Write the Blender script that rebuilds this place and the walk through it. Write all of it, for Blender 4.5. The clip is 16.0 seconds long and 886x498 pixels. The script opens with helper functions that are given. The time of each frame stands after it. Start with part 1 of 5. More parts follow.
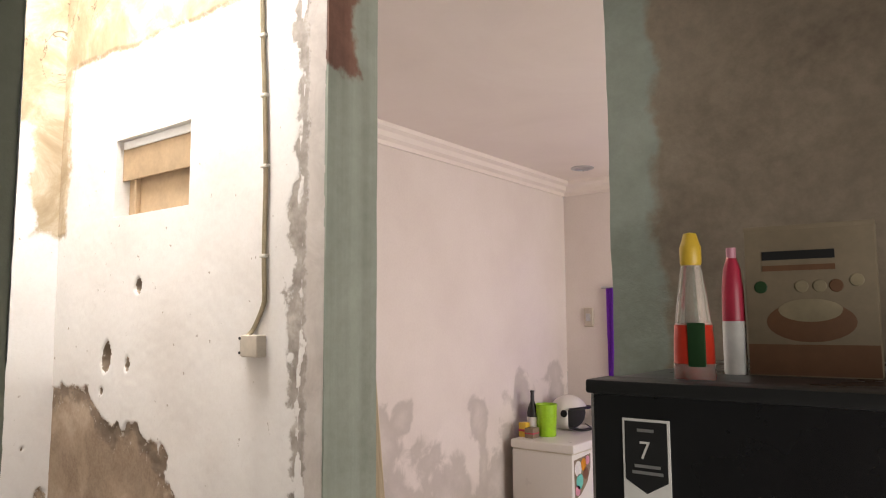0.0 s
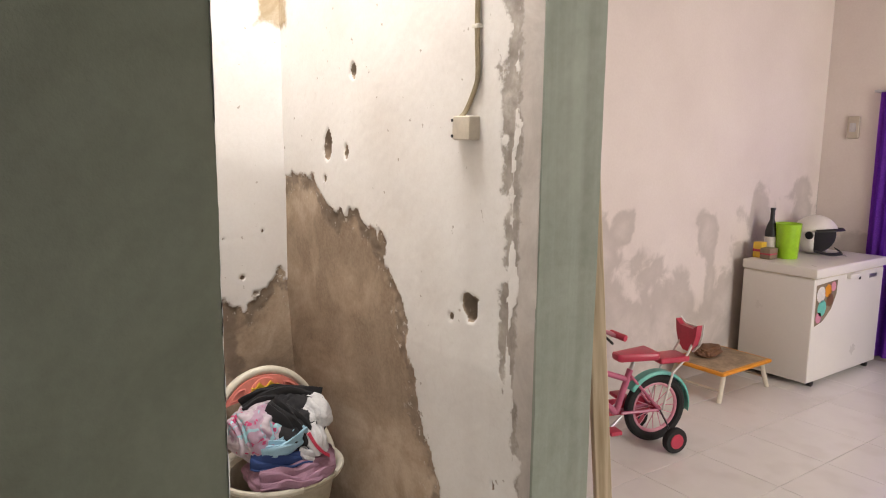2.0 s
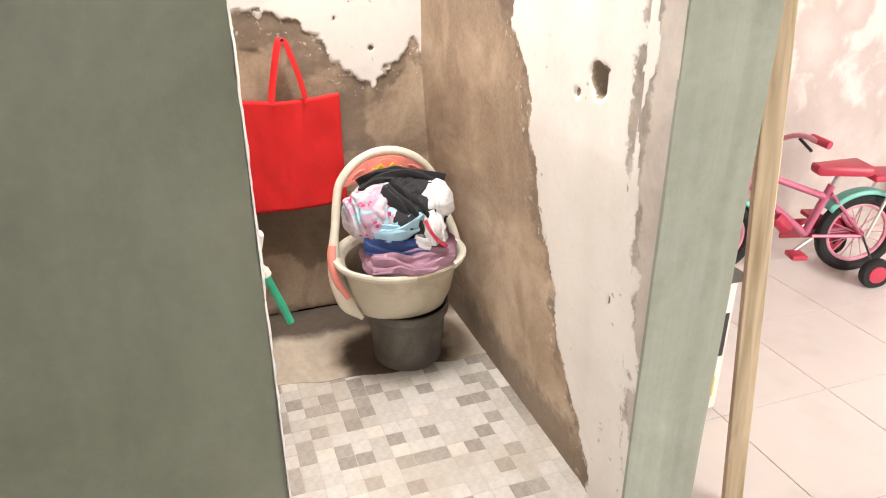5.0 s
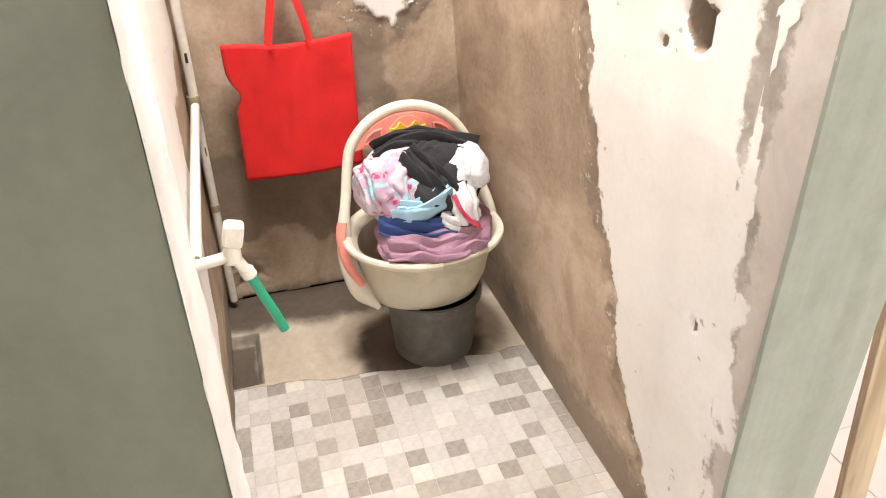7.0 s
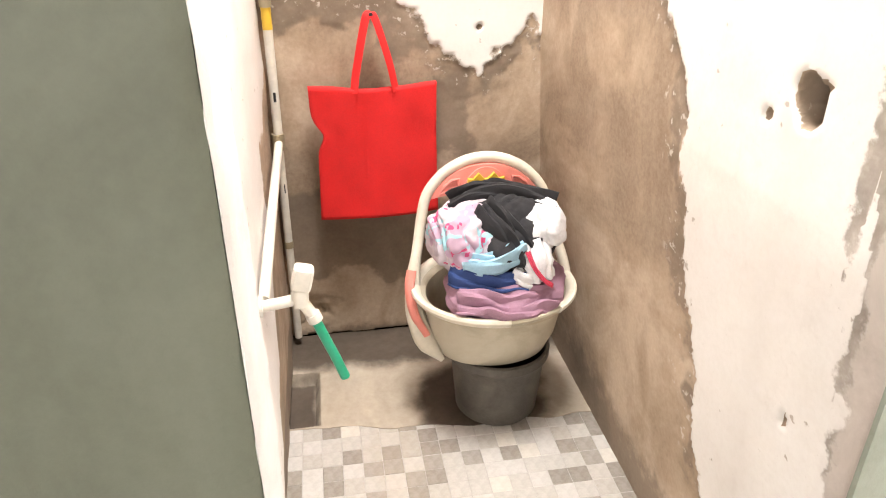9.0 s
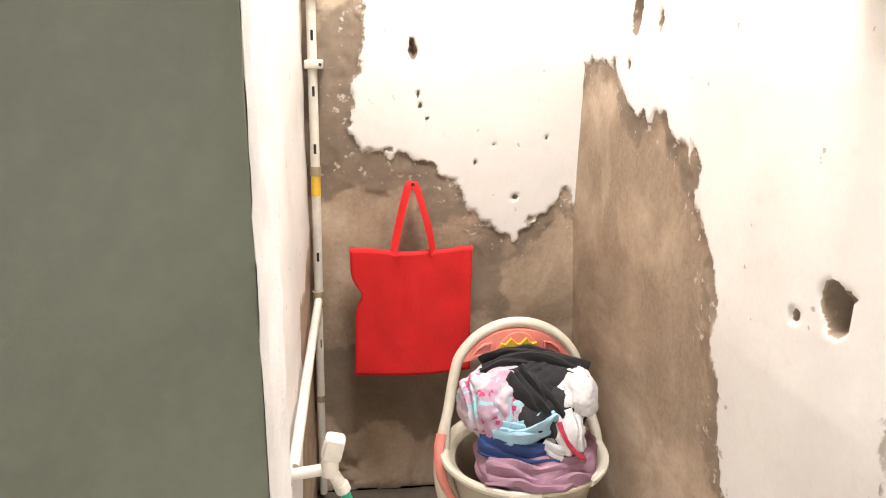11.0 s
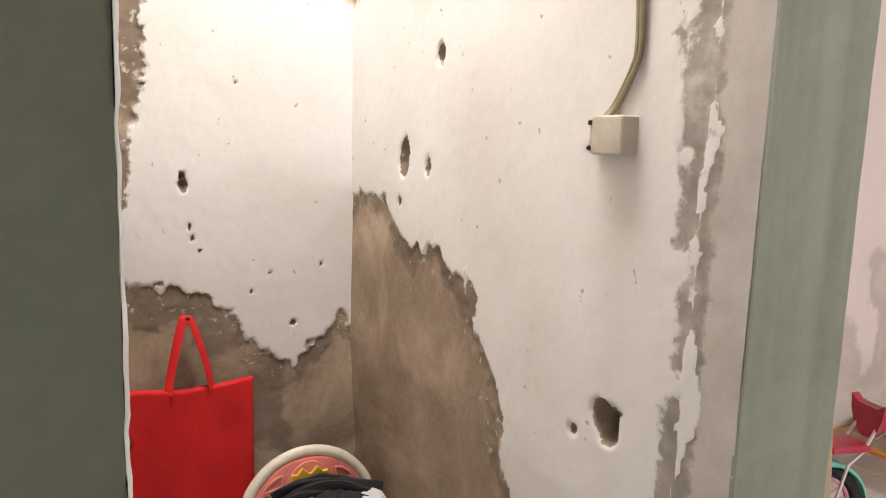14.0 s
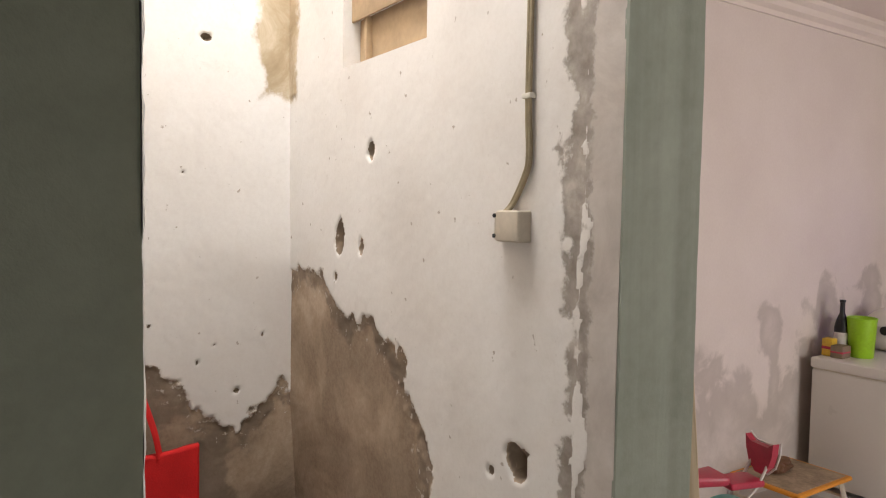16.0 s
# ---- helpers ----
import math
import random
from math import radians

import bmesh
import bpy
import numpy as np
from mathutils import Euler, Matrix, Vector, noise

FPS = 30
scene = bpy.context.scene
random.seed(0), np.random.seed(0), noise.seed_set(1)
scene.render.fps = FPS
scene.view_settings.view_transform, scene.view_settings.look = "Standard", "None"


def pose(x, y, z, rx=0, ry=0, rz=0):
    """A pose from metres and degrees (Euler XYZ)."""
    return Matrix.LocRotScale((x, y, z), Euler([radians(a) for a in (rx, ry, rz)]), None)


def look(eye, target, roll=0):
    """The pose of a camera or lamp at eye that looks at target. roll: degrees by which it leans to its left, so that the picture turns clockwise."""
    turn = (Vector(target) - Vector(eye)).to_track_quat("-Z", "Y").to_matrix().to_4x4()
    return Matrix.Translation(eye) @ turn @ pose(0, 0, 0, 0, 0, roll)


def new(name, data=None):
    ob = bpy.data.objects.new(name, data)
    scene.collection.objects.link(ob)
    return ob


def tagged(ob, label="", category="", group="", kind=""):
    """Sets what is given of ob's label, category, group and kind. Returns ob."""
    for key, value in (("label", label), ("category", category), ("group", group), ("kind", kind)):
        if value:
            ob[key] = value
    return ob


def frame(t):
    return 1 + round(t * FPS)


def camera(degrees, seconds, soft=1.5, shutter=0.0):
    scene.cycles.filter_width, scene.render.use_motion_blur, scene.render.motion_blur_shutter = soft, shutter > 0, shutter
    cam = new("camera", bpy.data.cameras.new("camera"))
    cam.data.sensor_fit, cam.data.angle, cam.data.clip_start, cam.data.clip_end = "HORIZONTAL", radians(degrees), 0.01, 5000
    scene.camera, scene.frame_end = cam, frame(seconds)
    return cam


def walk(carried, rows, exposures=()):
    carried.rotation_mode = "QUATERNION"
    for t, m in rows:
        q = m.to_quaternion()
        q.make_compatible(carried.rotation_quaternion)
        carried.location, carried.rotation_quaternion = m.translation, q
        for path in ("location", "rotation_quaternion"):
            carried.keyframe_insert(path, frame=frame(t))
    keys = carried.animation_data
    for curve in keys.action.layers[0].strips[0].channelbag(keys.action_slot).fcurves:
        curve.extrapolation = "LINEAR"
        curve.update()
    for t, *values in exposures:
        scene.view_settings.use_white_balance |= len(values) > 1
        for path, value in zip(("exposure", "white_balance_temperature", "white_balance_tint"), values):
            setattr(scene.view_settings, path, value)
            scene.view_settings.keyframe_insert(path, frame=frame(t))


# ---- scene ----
cam = camera(64.2, 16.0, soft=1.1)
METRES, EYE, TILT, LEAN, TURN = 1.66, 1.536, 0.0, 0.0, 37.2
ROWS = [
    (0, -0.0036, 0.0160, 0.0118, -0.02, 5.74, 0.29),
    (0.5, -0.0120, 0.0116, 0.0098, 7.20, 5.33, -0.14),
    (1, -0.0169, 0.0179, -0.0025, 12.83, 1.93, 0.27),
    (1.5, -0.0214, 0.0705, -0.0274, 15.77, -3.18, -0.43),
    (2, -0.0222, 0.1350, -0.0431, 17.46, -8.85, -0.58),
    (2.5, 0.0134, 0.1844, -0.0559, 24.00, -11.69, -0.82),
    (3, 0.0373, 0.2317, -0.0734, 27.55, -14.96, -0.38),
    (3.5, 0.0366, 0.2443, -0.0905, 27.29, -17.75, 0.46),
    (4, 0.0526, 0.2474, -0.1085, 30.21, -20.05, 0.35),
    (6.5, -0.1020, 0.5233, -0.1381, 34.23, -29.36, 1.04),
    (7, -0.1127, 0.5440, -0.1549, 36.20, -30.45, 1.27),
    (7.5, -0.1224, 0.5535, -0.1731, 40.19, -32.85, 0.37),
    (8, -0.1291, 0.5539, -0.1639, 41.87, -33.08, -0.05),
    (8.5, -0.1392, 0.5618, -0.1705, 43.03, -32.71, 0.06),
    (9, -0.1348, 0.5650, -0.1504, 43.22, -27.08, -0.05),
    (11.5, -0.1335, 0.5578, -0.0960, 46.10, -15.53, -1.16),
    (12, -0.1341, 0.5563, -0.0934, 44.03, -15.03, -1.59),
    (12.5, -0.1398, 0.5587, -0.0905, 38.84, -14.71, -2.09),
    (13, -0.1515, 0.5486, -0.0772, 32.93, -12.97, -1.47),
    (13.5, -0.1580, 0.5253, -0.0572, 29.87, -10.51, -2.65),
    (14, -0.1666, 0.4967, -0.0434, 25.35, -8.11, -1.89),
    (14.5, -0.1690, 0.4752, -0.0310, 21.62, -5.96, 0.20),
    (15, -0.1394, 0.4567, -0.0285, 20.79, -4.62, 0.29),
    (15.5, -0.1132, 0.4173, -0.0284, 22.86, -3.61, -0.60),
    (16, -0.1140, 0.3721, -0.0123, 19.49, -3.02, -0.93),
]
walk(cam, [(t, pose(0, 0, EYE, TILT, LEAN, TURN) @ pose(METRES * x, METRES * y, METRES * z, 90 + pitch, roll, yaw)) for t, x, y, z, yaw, pitch, roll in ROWS],
     [(0, 0.28), (0.5, 0.12), (1.0, 0.04), (1.5, 0.06), (2.0, 0.4), (2.5, 0.72), (3.0, 1.02), (3.5, 1.18), (4.0, 1.33), (6.5, 1.56), (8.5, 1.74), (9.0, 1.73), (11.5, 1.17), (12.0, 1.02), (12.5, 0.93), (13.5, 0.54), (14.5, 0.20), (16.0, -0.08)])


# ---- world and light ----
world = bpy.data.worlds.new("world")
scene.world = world
world.use_nodes = True
wt = world.node_tree
sky = wt.nodes.new("ShaderNodeTexSky")
sky.sky_type, sky.sun_disc = "NISHITA", False
sky.sun_elevation, sky.sun_rotation = radians(50), radians(120)
wt.links.new(sky.outputs[0], wt.nodes["Background"].inputs[0])
wt.nodes["Background"].inputs[1].default_value = 0.1


def area(name, eye, target, sx, sy, watts, colour):
    data = bpy.data.lights.new(name, "AREA")
    data.shape, data.size, data.size_y, data.energy, data.color = "RECTANGLE", sx, sy, watts, colour
    ob = new(name, data)
    ob.matrix_world = look(eye, target)
    return ob


area("skylight_glow", (-1.90, 0.825, 3.22), (-1.901, 0.826, 0), 0.78, 0.53, 48, (1.0, 0.975, 0.95))
area("front_window_glow", (1.50, 3.6, 1.55), (-2.9, 3.6, 1.2), 1.8, 1.7, 62, (1.0, 0.93, 0.87))
area("curtain_window_glow", (-1.59, 5.38, 1.28), (-1.59, 2.0, 1.2), 1.2, 1.0, 8, (1.0, 0.95, 0.92))
# Added fill to brighten the grey wall and fridge; no window is built there.
area("kitchen_window_glow", (1.52, -0.5, 1.1), (-1.3, -0.3, 0.55), 1.6, 1.5, 38, (1.0, 0.96, 0.90))


# ---- materials ----
def nodes_of(name):
    m = bpy.data.materials.new(name)
    m.use_nodes = True
    return m, m.node_tree, m.node_tree.nodes["Principled BSDF"]


def link(nt, a, b):
    nt.links.new(a, b)


def noise_node(nt, scale, detail=5, rough=0.6, distort=0.0, coord="Object"):
    tc = nt.nodes.new("ShaderNodeTexCoord")
    n = nt.nodes.new("ShaderNodeTexNoise")
    n.inputs["Scale"].default_value, n.inputs["Detail"].default_value = scale, detail
    n.inputs["Roughness"].default_value, n.inputs["Distortion"].default_value = rough, distort
    link(nt, tc.outputs[coord], n.inputs["Vector"])
    return n


def ramp(nt, source, stops):
    r = nt.nodes.new("ShaderNodeValToRGB")
    while len(r.color_ramp.elements) < len(stops):
        r.color_ramp.elements.new(0.5)
    for e, (p, c) in zip(r.color_ramp.elements, stops):
        e.position = p
        e.color = (*c, 1) if len(c) == 3 else c
    link(nt, source, r.inputs[0])
    return r


def mix(nt, fac, a, b, mode="MIX"):
    m = nt.nodes.new("ShaderNodeMix")
    m.data_type, m.blend_type = "RGBA", mode
    for sock, val in ((m.inputs[0], fac), (m.inputs[6], a), (m.inputs[7], b)):
        if isinstance(val, (int, float)):
            sock.default_value = val
        elif isinstance(val, tuple):
            sock.default_value = (*val, 1)
        else:
            link(nt, val, sock)
    return m.outputs[2]


def maths(nt, op, a, b=0.0, c=0.0):
    m = nt.nodes.new("ShaderNodeMath")
    m.operation = op
    for sock, val in zip(m.inputs, (a, b, c)):
        if isinstance(val, (int, float)):
            sock.default_value = val
        else:
            link(nt, val, sock)
    return m.outputs[0]


def step(nt, value, lo, hi):
    m = nt.nodes.new("ShaderNodeMapRange")
    m.interpolation_type = "SMOOTHSTEP"
    m.inputs[1].default_value, m.inputs[2].default_value = lo, hi
    link(nt, value, m.inputs[0])
    return m.outputs[0]


def bump(nt, bsdf, height, strength=0.3, distance=0.005):
    b = nt.nodes.new("ShaderNodeBump")
    b.inputs["Strength"].default_value, b.inputs["Distance"].default_value = strength, distance
    link(nt, height, b.inputs["Height"])
    link(nt, b.outputs[0], bsdf.inputs["Normal"])


def plain(name, colour, rough=0.5, metal=0.0, vary=0.12, scale=9.0, bumps=0.15, grain=60.0, per_object=0.0, trans=0.0):
    """A paint, plastic, cloth or metal with grain and blotches at two scales."""
    m, nt, bs = nodes_of(name)
    big, small = noise_node(nt, scale), noise_node(nt, grain, 3)
    dark = tuple(c * (1 - 2 * vary) for c in colour)
    light = tuple(min(1, c * (1 + vary)) for c in colour)
    col = ramp(nt, big.outputs[0], [(0.3, dark), (0.6, colour), (0.8, light)]).outputs[0]
    col = mix(nt, 0.25, col, ramp(nt, small.outputs[0], [(0.35, dark), (0.65, light)]).outputs[0])
    if per_object:
        oi = nt.nodes.new("ShaderNodeObjectInfo")
        col = mix(nt, maths(nt, "MULTIPLY", oi.outputs["Random"], per_object), col, dark)
    link(nt, col, bs.inputs["Base Color"])
    rr = nt.nodes.new("ShaderNodeMapRange")
    rr.inputs[3].default_value, rr.inputs[4].default_value = max(0.05, rough - 0.1), min(1, rough + 0.1)
    link(nt, big.outputs[0], rr.inputs[0])
    link(nt, rr.outputs[0], bs.inputs["Roughness"])
    bs.inputs["Metallic"].default_value = metal
    if trans:
        bs.inputs["Transmission Weight"].default_value = trans
    if bumps:
        bump(nt, bs, small.outputs[0], bumps, 0.002)
    return m


def attr(nt, name):
    a = nt.nodes.new("ShaderNodeAttribute")
    a.attribute_name = name
    return a.outputs["Fac"]


def peeling_plaster():
    """White limewash with patches where cement render, grey skim or raw yellow plaster shows."""
    m, nt, bs = nodes_of("peeling_plaster")
    big, mid, fine = noise_node(nt, 2.2, 4), noise_node(nt, 14, 5, 0.65), noise_node(nt, 90, 4, 0.7)
    crumb = noise_node(nt, 42, 4, 0.6)
    ragged = maths(nt, "ADD", maths(nt, "MULTIPLY", maths(nt, "SUBTRACT", mid.outputs[0], 0.5), 0.05),
                   maths(nt, "MULTIPLY", maths(nt, "SUBTRACT", fine.outputs[0], 0.5), 0.022))
    ragged = maths(nt, "ADD", ragged, maths(nt, "MULTIPLY", maths(nt, "SUBTRACT", crumb.outputs[0], 0.5), 0.035))
    white = ramp(nt, big.outputs[0], [(0.3, (0.65, 0.605, 0.565)), (0.5, (0.725, 0.69, 0.655)), (0.75, (0.78, 0.755, 0.73))]).outputs[0]
    white = mix(nt, 0.11, white, ramp(nt, fine.outputs[0], [(0.35, (0.52, 0.475, 0.43)), (0.6, (0.76, 0.74, 0.72))]).outputs[0])
    spots = noise_node(nt, 34, 3, 0.5)
    white = mix(nt, step(nt, spots.outputs[0], 0.70, 0.74), white, (0.42, 0.37, 0.32))
    dust, trowel = noise_node(nt, 150, 3, 0.6), noise_node(nt, 9, 6, 0.7, 1.5)
    white = mix(nt, maths(nt, "MULTIPLY", step(nt, dust.outputs[0], 0.64, 0.72), 0.14), white, (0.42, 0.36, 0.31))
    white = mix(nt, maths(nt, "MULTIPLY", step(nt, trowel.outputs[0], 0.56, 0.70), 0.22), white, (0.56, 0.51, 0.47))
    # Grime tone, which also carries the socket box's shadow painted on the limewash.
    white = mix(nt, maths(nt, "MULTIPLY", step(nt, maths(nt, "ADD", attr(nt, "grime_shade"), ragged), -0.06, 0.06), 0.28), white, (0.52, 0.47, 0.43))
    flow, cloud = noise_node(nt, 5.5, 6, 0.7, 0.6), noise_node(nt, 2.6, 5, 0.6, 0.9)
    cement = ramp(nt, flow.outputs[0], [(0.3, (0.250, 0.172, 0.107)), (0.5, (0.389, 0.282, 0.189)), (0.7, (0.527, 0.405, 0.295))]).outputs[0]
    cement = mix(nt, 0.62, cement, ramp(nt, cloud.outputs[0], [(0.40, (0.212, 0.146, 0.094)), (0.50, (0.397, 0.289, 0.196)), (0.61, (0.601, 0.475, 0.359))]).outputs[0])
    cement = mix(nt, 0.24, cement, ramp(nt, fine.outputs[0], [(0.3, (0.12, 0.09, 0.065)), (0.7, (0.44, 0.37, 0.29))]).outputs[0])
    blotch = ramp(nt, mid.outputs[0], [(0.35, (0.24, 0.205, 0.175)), (0.55, (0.37, 0.325, 0.285)), (0.7, (0.52, 0.47, 0.42))]).outputs[0]
    pale = ramp(nt, flow.outputs[0], [(0.3, (0.40, 0.35, 0.315)), (0.5, (0.49, 0.44, 0.40)), (0.7, (0.58, 0.53, 0.49))]).outputs[0]
    skim = mix(nt, step(nt, maths(nt, "ADD", attr(nt, "pale"), ragged), -0.006, 0.006), blotch, pale)
    raw = ramp(nt, flow.outputs[0], [(0.3, (0.30, 0.22, 0.13)), (0.5, (0.42, 0.33, 0.215)), (0.7, (0.60, 0.52, 0.40))]).outputs[0]
    crack = noise_node(nt, 4.5, 5, 0.55, 1.0)
    line = maths(nt, "LESS_THAN", maths(nt, "ABSOLUTE", maths(nt, "SUBTRACT", crack.outputs[0], 0.5)), 0.004)
    raw = mix(nt, maths(nt, "MULTIPLY", maths(nt, "MULTIPLY", line, 0.75), step(nt, attr(nt, "raw"), 0.12, 0.2)), raw, (0.10, 0.075, 0.05))
    col = white
    heights = maths(nt, "MULTIPLY", fine.outputs[0], 0.10)
    bare = None
    for name, over, soft in (("raw", raw, 0.014), ("skim", skim, 0.006), ("cement", cement, 0.006)):
        bare = step(nt, maths(nt, "ADD", attr(nt, name), ragged), -soft, soft)
        col = mix(nt, bare, col, over)
        heights = maths(nt, "SUBTRACT", heights, maths(nt, "MULTIPLY", bare, 0.3 if soft < 0.01 else 0.1))
    # Darkens bare cement: damp, and shade painted into hollows and below the bag.
    rim = maths(nt, "MULTIPLY", step(nt, maths(nt, "ADD", attr(nt, "damp_shade"), maths(nt, "MULTIPLY", ragged, 1.3)), -0.012, 0.02), bare)
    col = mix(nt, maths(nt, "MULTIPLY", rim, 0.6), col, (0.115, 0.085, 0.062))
    fleck = maths(nt, "MULTIPLY", step(nt, crumb.outputs[0], 0.60, 0.66), maths(nt, "MULTIPLY", step(nt, maths(nt, "ADD", attr(nt, "flake"), ragged), -0.02, 0.02), bare))
    col = mix(nt, maths(nt, "MULTIPLY", fleck, 0.7), col, (0.60, 0.54, 0.47))
    heights = maths(nt, "ADD", heights, maths(nt, "MULTIPLY", maths(nt, "MULTIPLY", rim, crumb.outputs[0]), 0.7))
    link(nt, col, bs.inputs["Base Color"])
    bs.inputs["Roughness"].default_value = 0.88
    bump(nt, bs, heights, 0.25, 0.005)
    return m


def render_coat(name, lo, midc, hi, scale=3.0, rough=0.8, fine_amount=0.3):
    """Trowelled cement: broad cloudy strokes, fine grit."""
    m, nt, bs = nodes_of(name)
    a, b, c = noise_node(nt, scale, 6, 0.6, 0.8), noise_node(nt, 40, 5, 0.7), noise_node(nt, 160, 2)
    col = ramp(nt, a.outputs[0], [(0.3, lo), (0.5, midc), (0.72, hi)]).outputs[0]
    col = mix(nt, fine_amount, col, ramp(nt, b.outputs[0], [(0.35, lo), (0.65, hi)]).outputs[0])
    link(nt, col, bs.inputs["Base Color"])
    bs.inputs["Roughness"].default_value = rough
    bump(nt, bs, maths(nt, "ADD", b.outputs[0], maths(nt, "MULTIPLY", c.outputs[0], 0.4)), 0.25, 0.004)
    return m


def stained_paint():
    """Pinkish white living-room paint with rising damp in blotches low on the wall."""
    m, nt, bs = nodes_of("stained_paint")
    big, mid, fine = noise_node(nt, 1.4, 4), noise_node(nt, 6.5, 6, 0.6, 0.5), noise_node(nt, 70, 3)
    col = ramp(nt, big.outputs[0], [(0.3, (0.68, 0.60, 0.555)), (0.7, (0.77, 0.695, 0.65))]).outputs[0]
    col = mix(nt, 0.12, col, ramp(nt, fine.outputs[0], [(0.3, (0.55, 0.50, 0.46)), (0.7, (0.8, 0.76, 0.73))]).outputs[0])
    patch = maths(nt, "ADD", attr(nt, "damp_shade"), maths(nt, "MULTIPLY", maths(nt, "SUBTRACT", mid.outputs[0], 0.5), 0.55))
    k = maths(nt, "MULTIPLY", step(nt, patch, -0.03, 0.09), maths(nt, "SUBTRACT", 1.0, maths(nt, "MULTIPLY", step(nt, patch, 0.08, 0.4), 0.55)))
    col = mix(nt, maths(nt, "MULTIPLY", k, 0.55), col, (0.36, 0.315, 0.28))
    soot = noise_node(nt, 2.2, 5, 0.65, 0.5)
    col = mix(nt, maths(nt, "MULTIPLY", maths(nt, "MULTIPLY", step(nt, attr(nt, "damp_shade"), -0.35, 0.5), step(nt, soot.outputs[0], 0.42, 0.66)), 0.45), col, (0.36, 0.32, 0.285))
    link(nt, col, bs.inputs["Base Color"])
    bs.inputs["Roughness"].default_value = 0.8
    bump(nt, bs, fine.outputs[0], 0.12, 0.003)
    return m


def tile_mix(name, stops, rough=0.4, grain=50, dirt=0.2):
    m, nt, bs = nodes_of(name)
    oi = nt.nodes.new("ShaderNodeObjectInfo")
    r = ramp(nt, oi.outputs["Random"], stops)
    r.color_ramp.interpolation = "CONSTANT"
    n, s = noise_node(nt, grain, 5, 0.7), noise_node(nt, 3.5, 4, coord="Generated")
    tc = nt.nodes.new("ShaderNodeNewGeometry")
    s2 = nt.nodes.new("ShaderNodeTexNoise")
    s2.inputs["Scale"].default_value = 5.0
    link(nt, tc.outputs["Position"], s2.inputs["Vector"])
    col = mix(nt, dirt, r.outputs[0], ramp(nt, n.outputs[0], [(0.35, (0.24, 0.205, 0.165)), (0.6, (0.62, 0.58, 0.53))]).outputs[0])
    col = mix(nt, maths(nt, "MULTIPLY", step(nt, s2.outputs[0], 0.5, 0.68), dirt * 1.6), col, (0.36, 0.30, 0.23))
    link(nt, col, bs.inputs["Base Color"])
    bs.inputs["Roughness"].default_value = rough
    bump(nt, bs, n.outputs[0], 0.15, 0.002)
    return m


def sheer_purple():
    m, nt, bs = nodes_of("purple_cloth")
    n = noise_node(nt, 120, 2)
    col = ramp(nt, n.outputs[0], [(0.3, (0.16, 0.03, 0.42)), (0.7, (0.26, 0.06, 0.60))]).outputs[0]
    link(nt, col, bs.inputs["Base Color"])
    bs.inputs["Roughness"].default_value = 0.8
    tr = nt.nodes.new("ShaderNodeBsdfTranslucent")
    link(nt, col, tr.inputs[0])
    mx = nt.nodes.new("ShaderNodeMixShader")
    mx.inputs[0].default_value = 0.6
    link(nt, bs.outputs[0], mx.inputs[1])
    link(nt, tr.outputs[0], mx.inputs[2])
    link(nt, mx.outputs[0], nt.nodes["Material Output"].inputs[0])
    return m


def timber(name, lo, hi):
    m, nt, bs = nodes_of(name)
    tc = nt.nodes.new("ShaderNodeTexCoord")
    mp = nt.nodes.new("ShaderNodeMapping")
    mp.inputs["Scale"].default_value = (40, 40, 2.5)
    n = nt.nodes.new("ShaderNodeTexNoise")
    n.inputs["Scale"].default_value, n.inputs["Detail"].default_value, n.inputs["Distortion"].default_value = 1.0, 6, 1.2
    link(nt, tc.outputs["Object"], mp.inputs[0])
    link(nt, mp.outputs[0], n.inputs["Vector"])
    link(nt, ramp(nt, n.outputs[0], [(0.3, lo), (0.7, hi)]).outputs[0], bs.inputs["Base Color"])
    bs.inputs["Roughness"].default_value = 0.7
    bump(nt, bs, n.outputs[0], 0.3, 0.002)
    return m


def print_cloth():
    """White cotton printed with pink, teal and grey flowers."""
    m, nt, bs = nodes_of("printed_cotton")
    a, b, c = noise_node(nt, 12, 2), noise_node(nt, 19, 2, distort=1.0), noise_node(nt, 24, 2, distort=0.5)
    col = mix(nt, step(nt, a.outputs[0], 0.50, 0.54), (0.52, 0.44, 0.48), (0.43, 0.29, 0.37))
    col = mix(nt, step(nt, b.outputs[0], 0.58, 0.60), col, (0.30, 0.50, 0.55))
    col = mix(nt, step(nt, c.outputs[0], 0.63, 0.65), col, (0.55, 0.06, 0.16))
    link(nt, col, bs.inputs["Base Color"])
    bs.inputs["Roughness"].default_value = 0.95
    bump(nt, bs, noise_node(nt, 300, 2).outputs[0], 0.3, 0.001)
    return m


PLASTER = peeling_plaster()
GREY = render_coat("grey_green_render", (0.090, 0.094, 0.066), (0.125, 0.134, 0.097), (0.165, 0.175, 0.132), 2.0, 0.6, 0.15)
DARK = render_coat("dark_cement_render", (0.12, 0.095, 0.07), (0.20, 0.165, 0.125), (0.29, 0.245, 0.19), 4.0, 0.85, 0.3)
GREEN = render_coat("pale_green_skim", (0.30, 0.33, 0.28), (0.36, 0.39, 0.335), (0.44, 0.465, 0.41), 5.0, 0.7, 0.2)
LIME = render_coat("white_lime", (0.64, 0.63, 0.615), (0.72, 0.715, 0.705), (0.78, 0.775, 0.765), 4.0, 0.85, 0.25)
LIVING = stained_paint()
CEILING = render_coat("ceiling_paint", (0.75, 0.67, 0.61), (0.79, 0.71, 0.65), (0.82, 0.75, 0.69), 1.2, 0.8, 0.1)
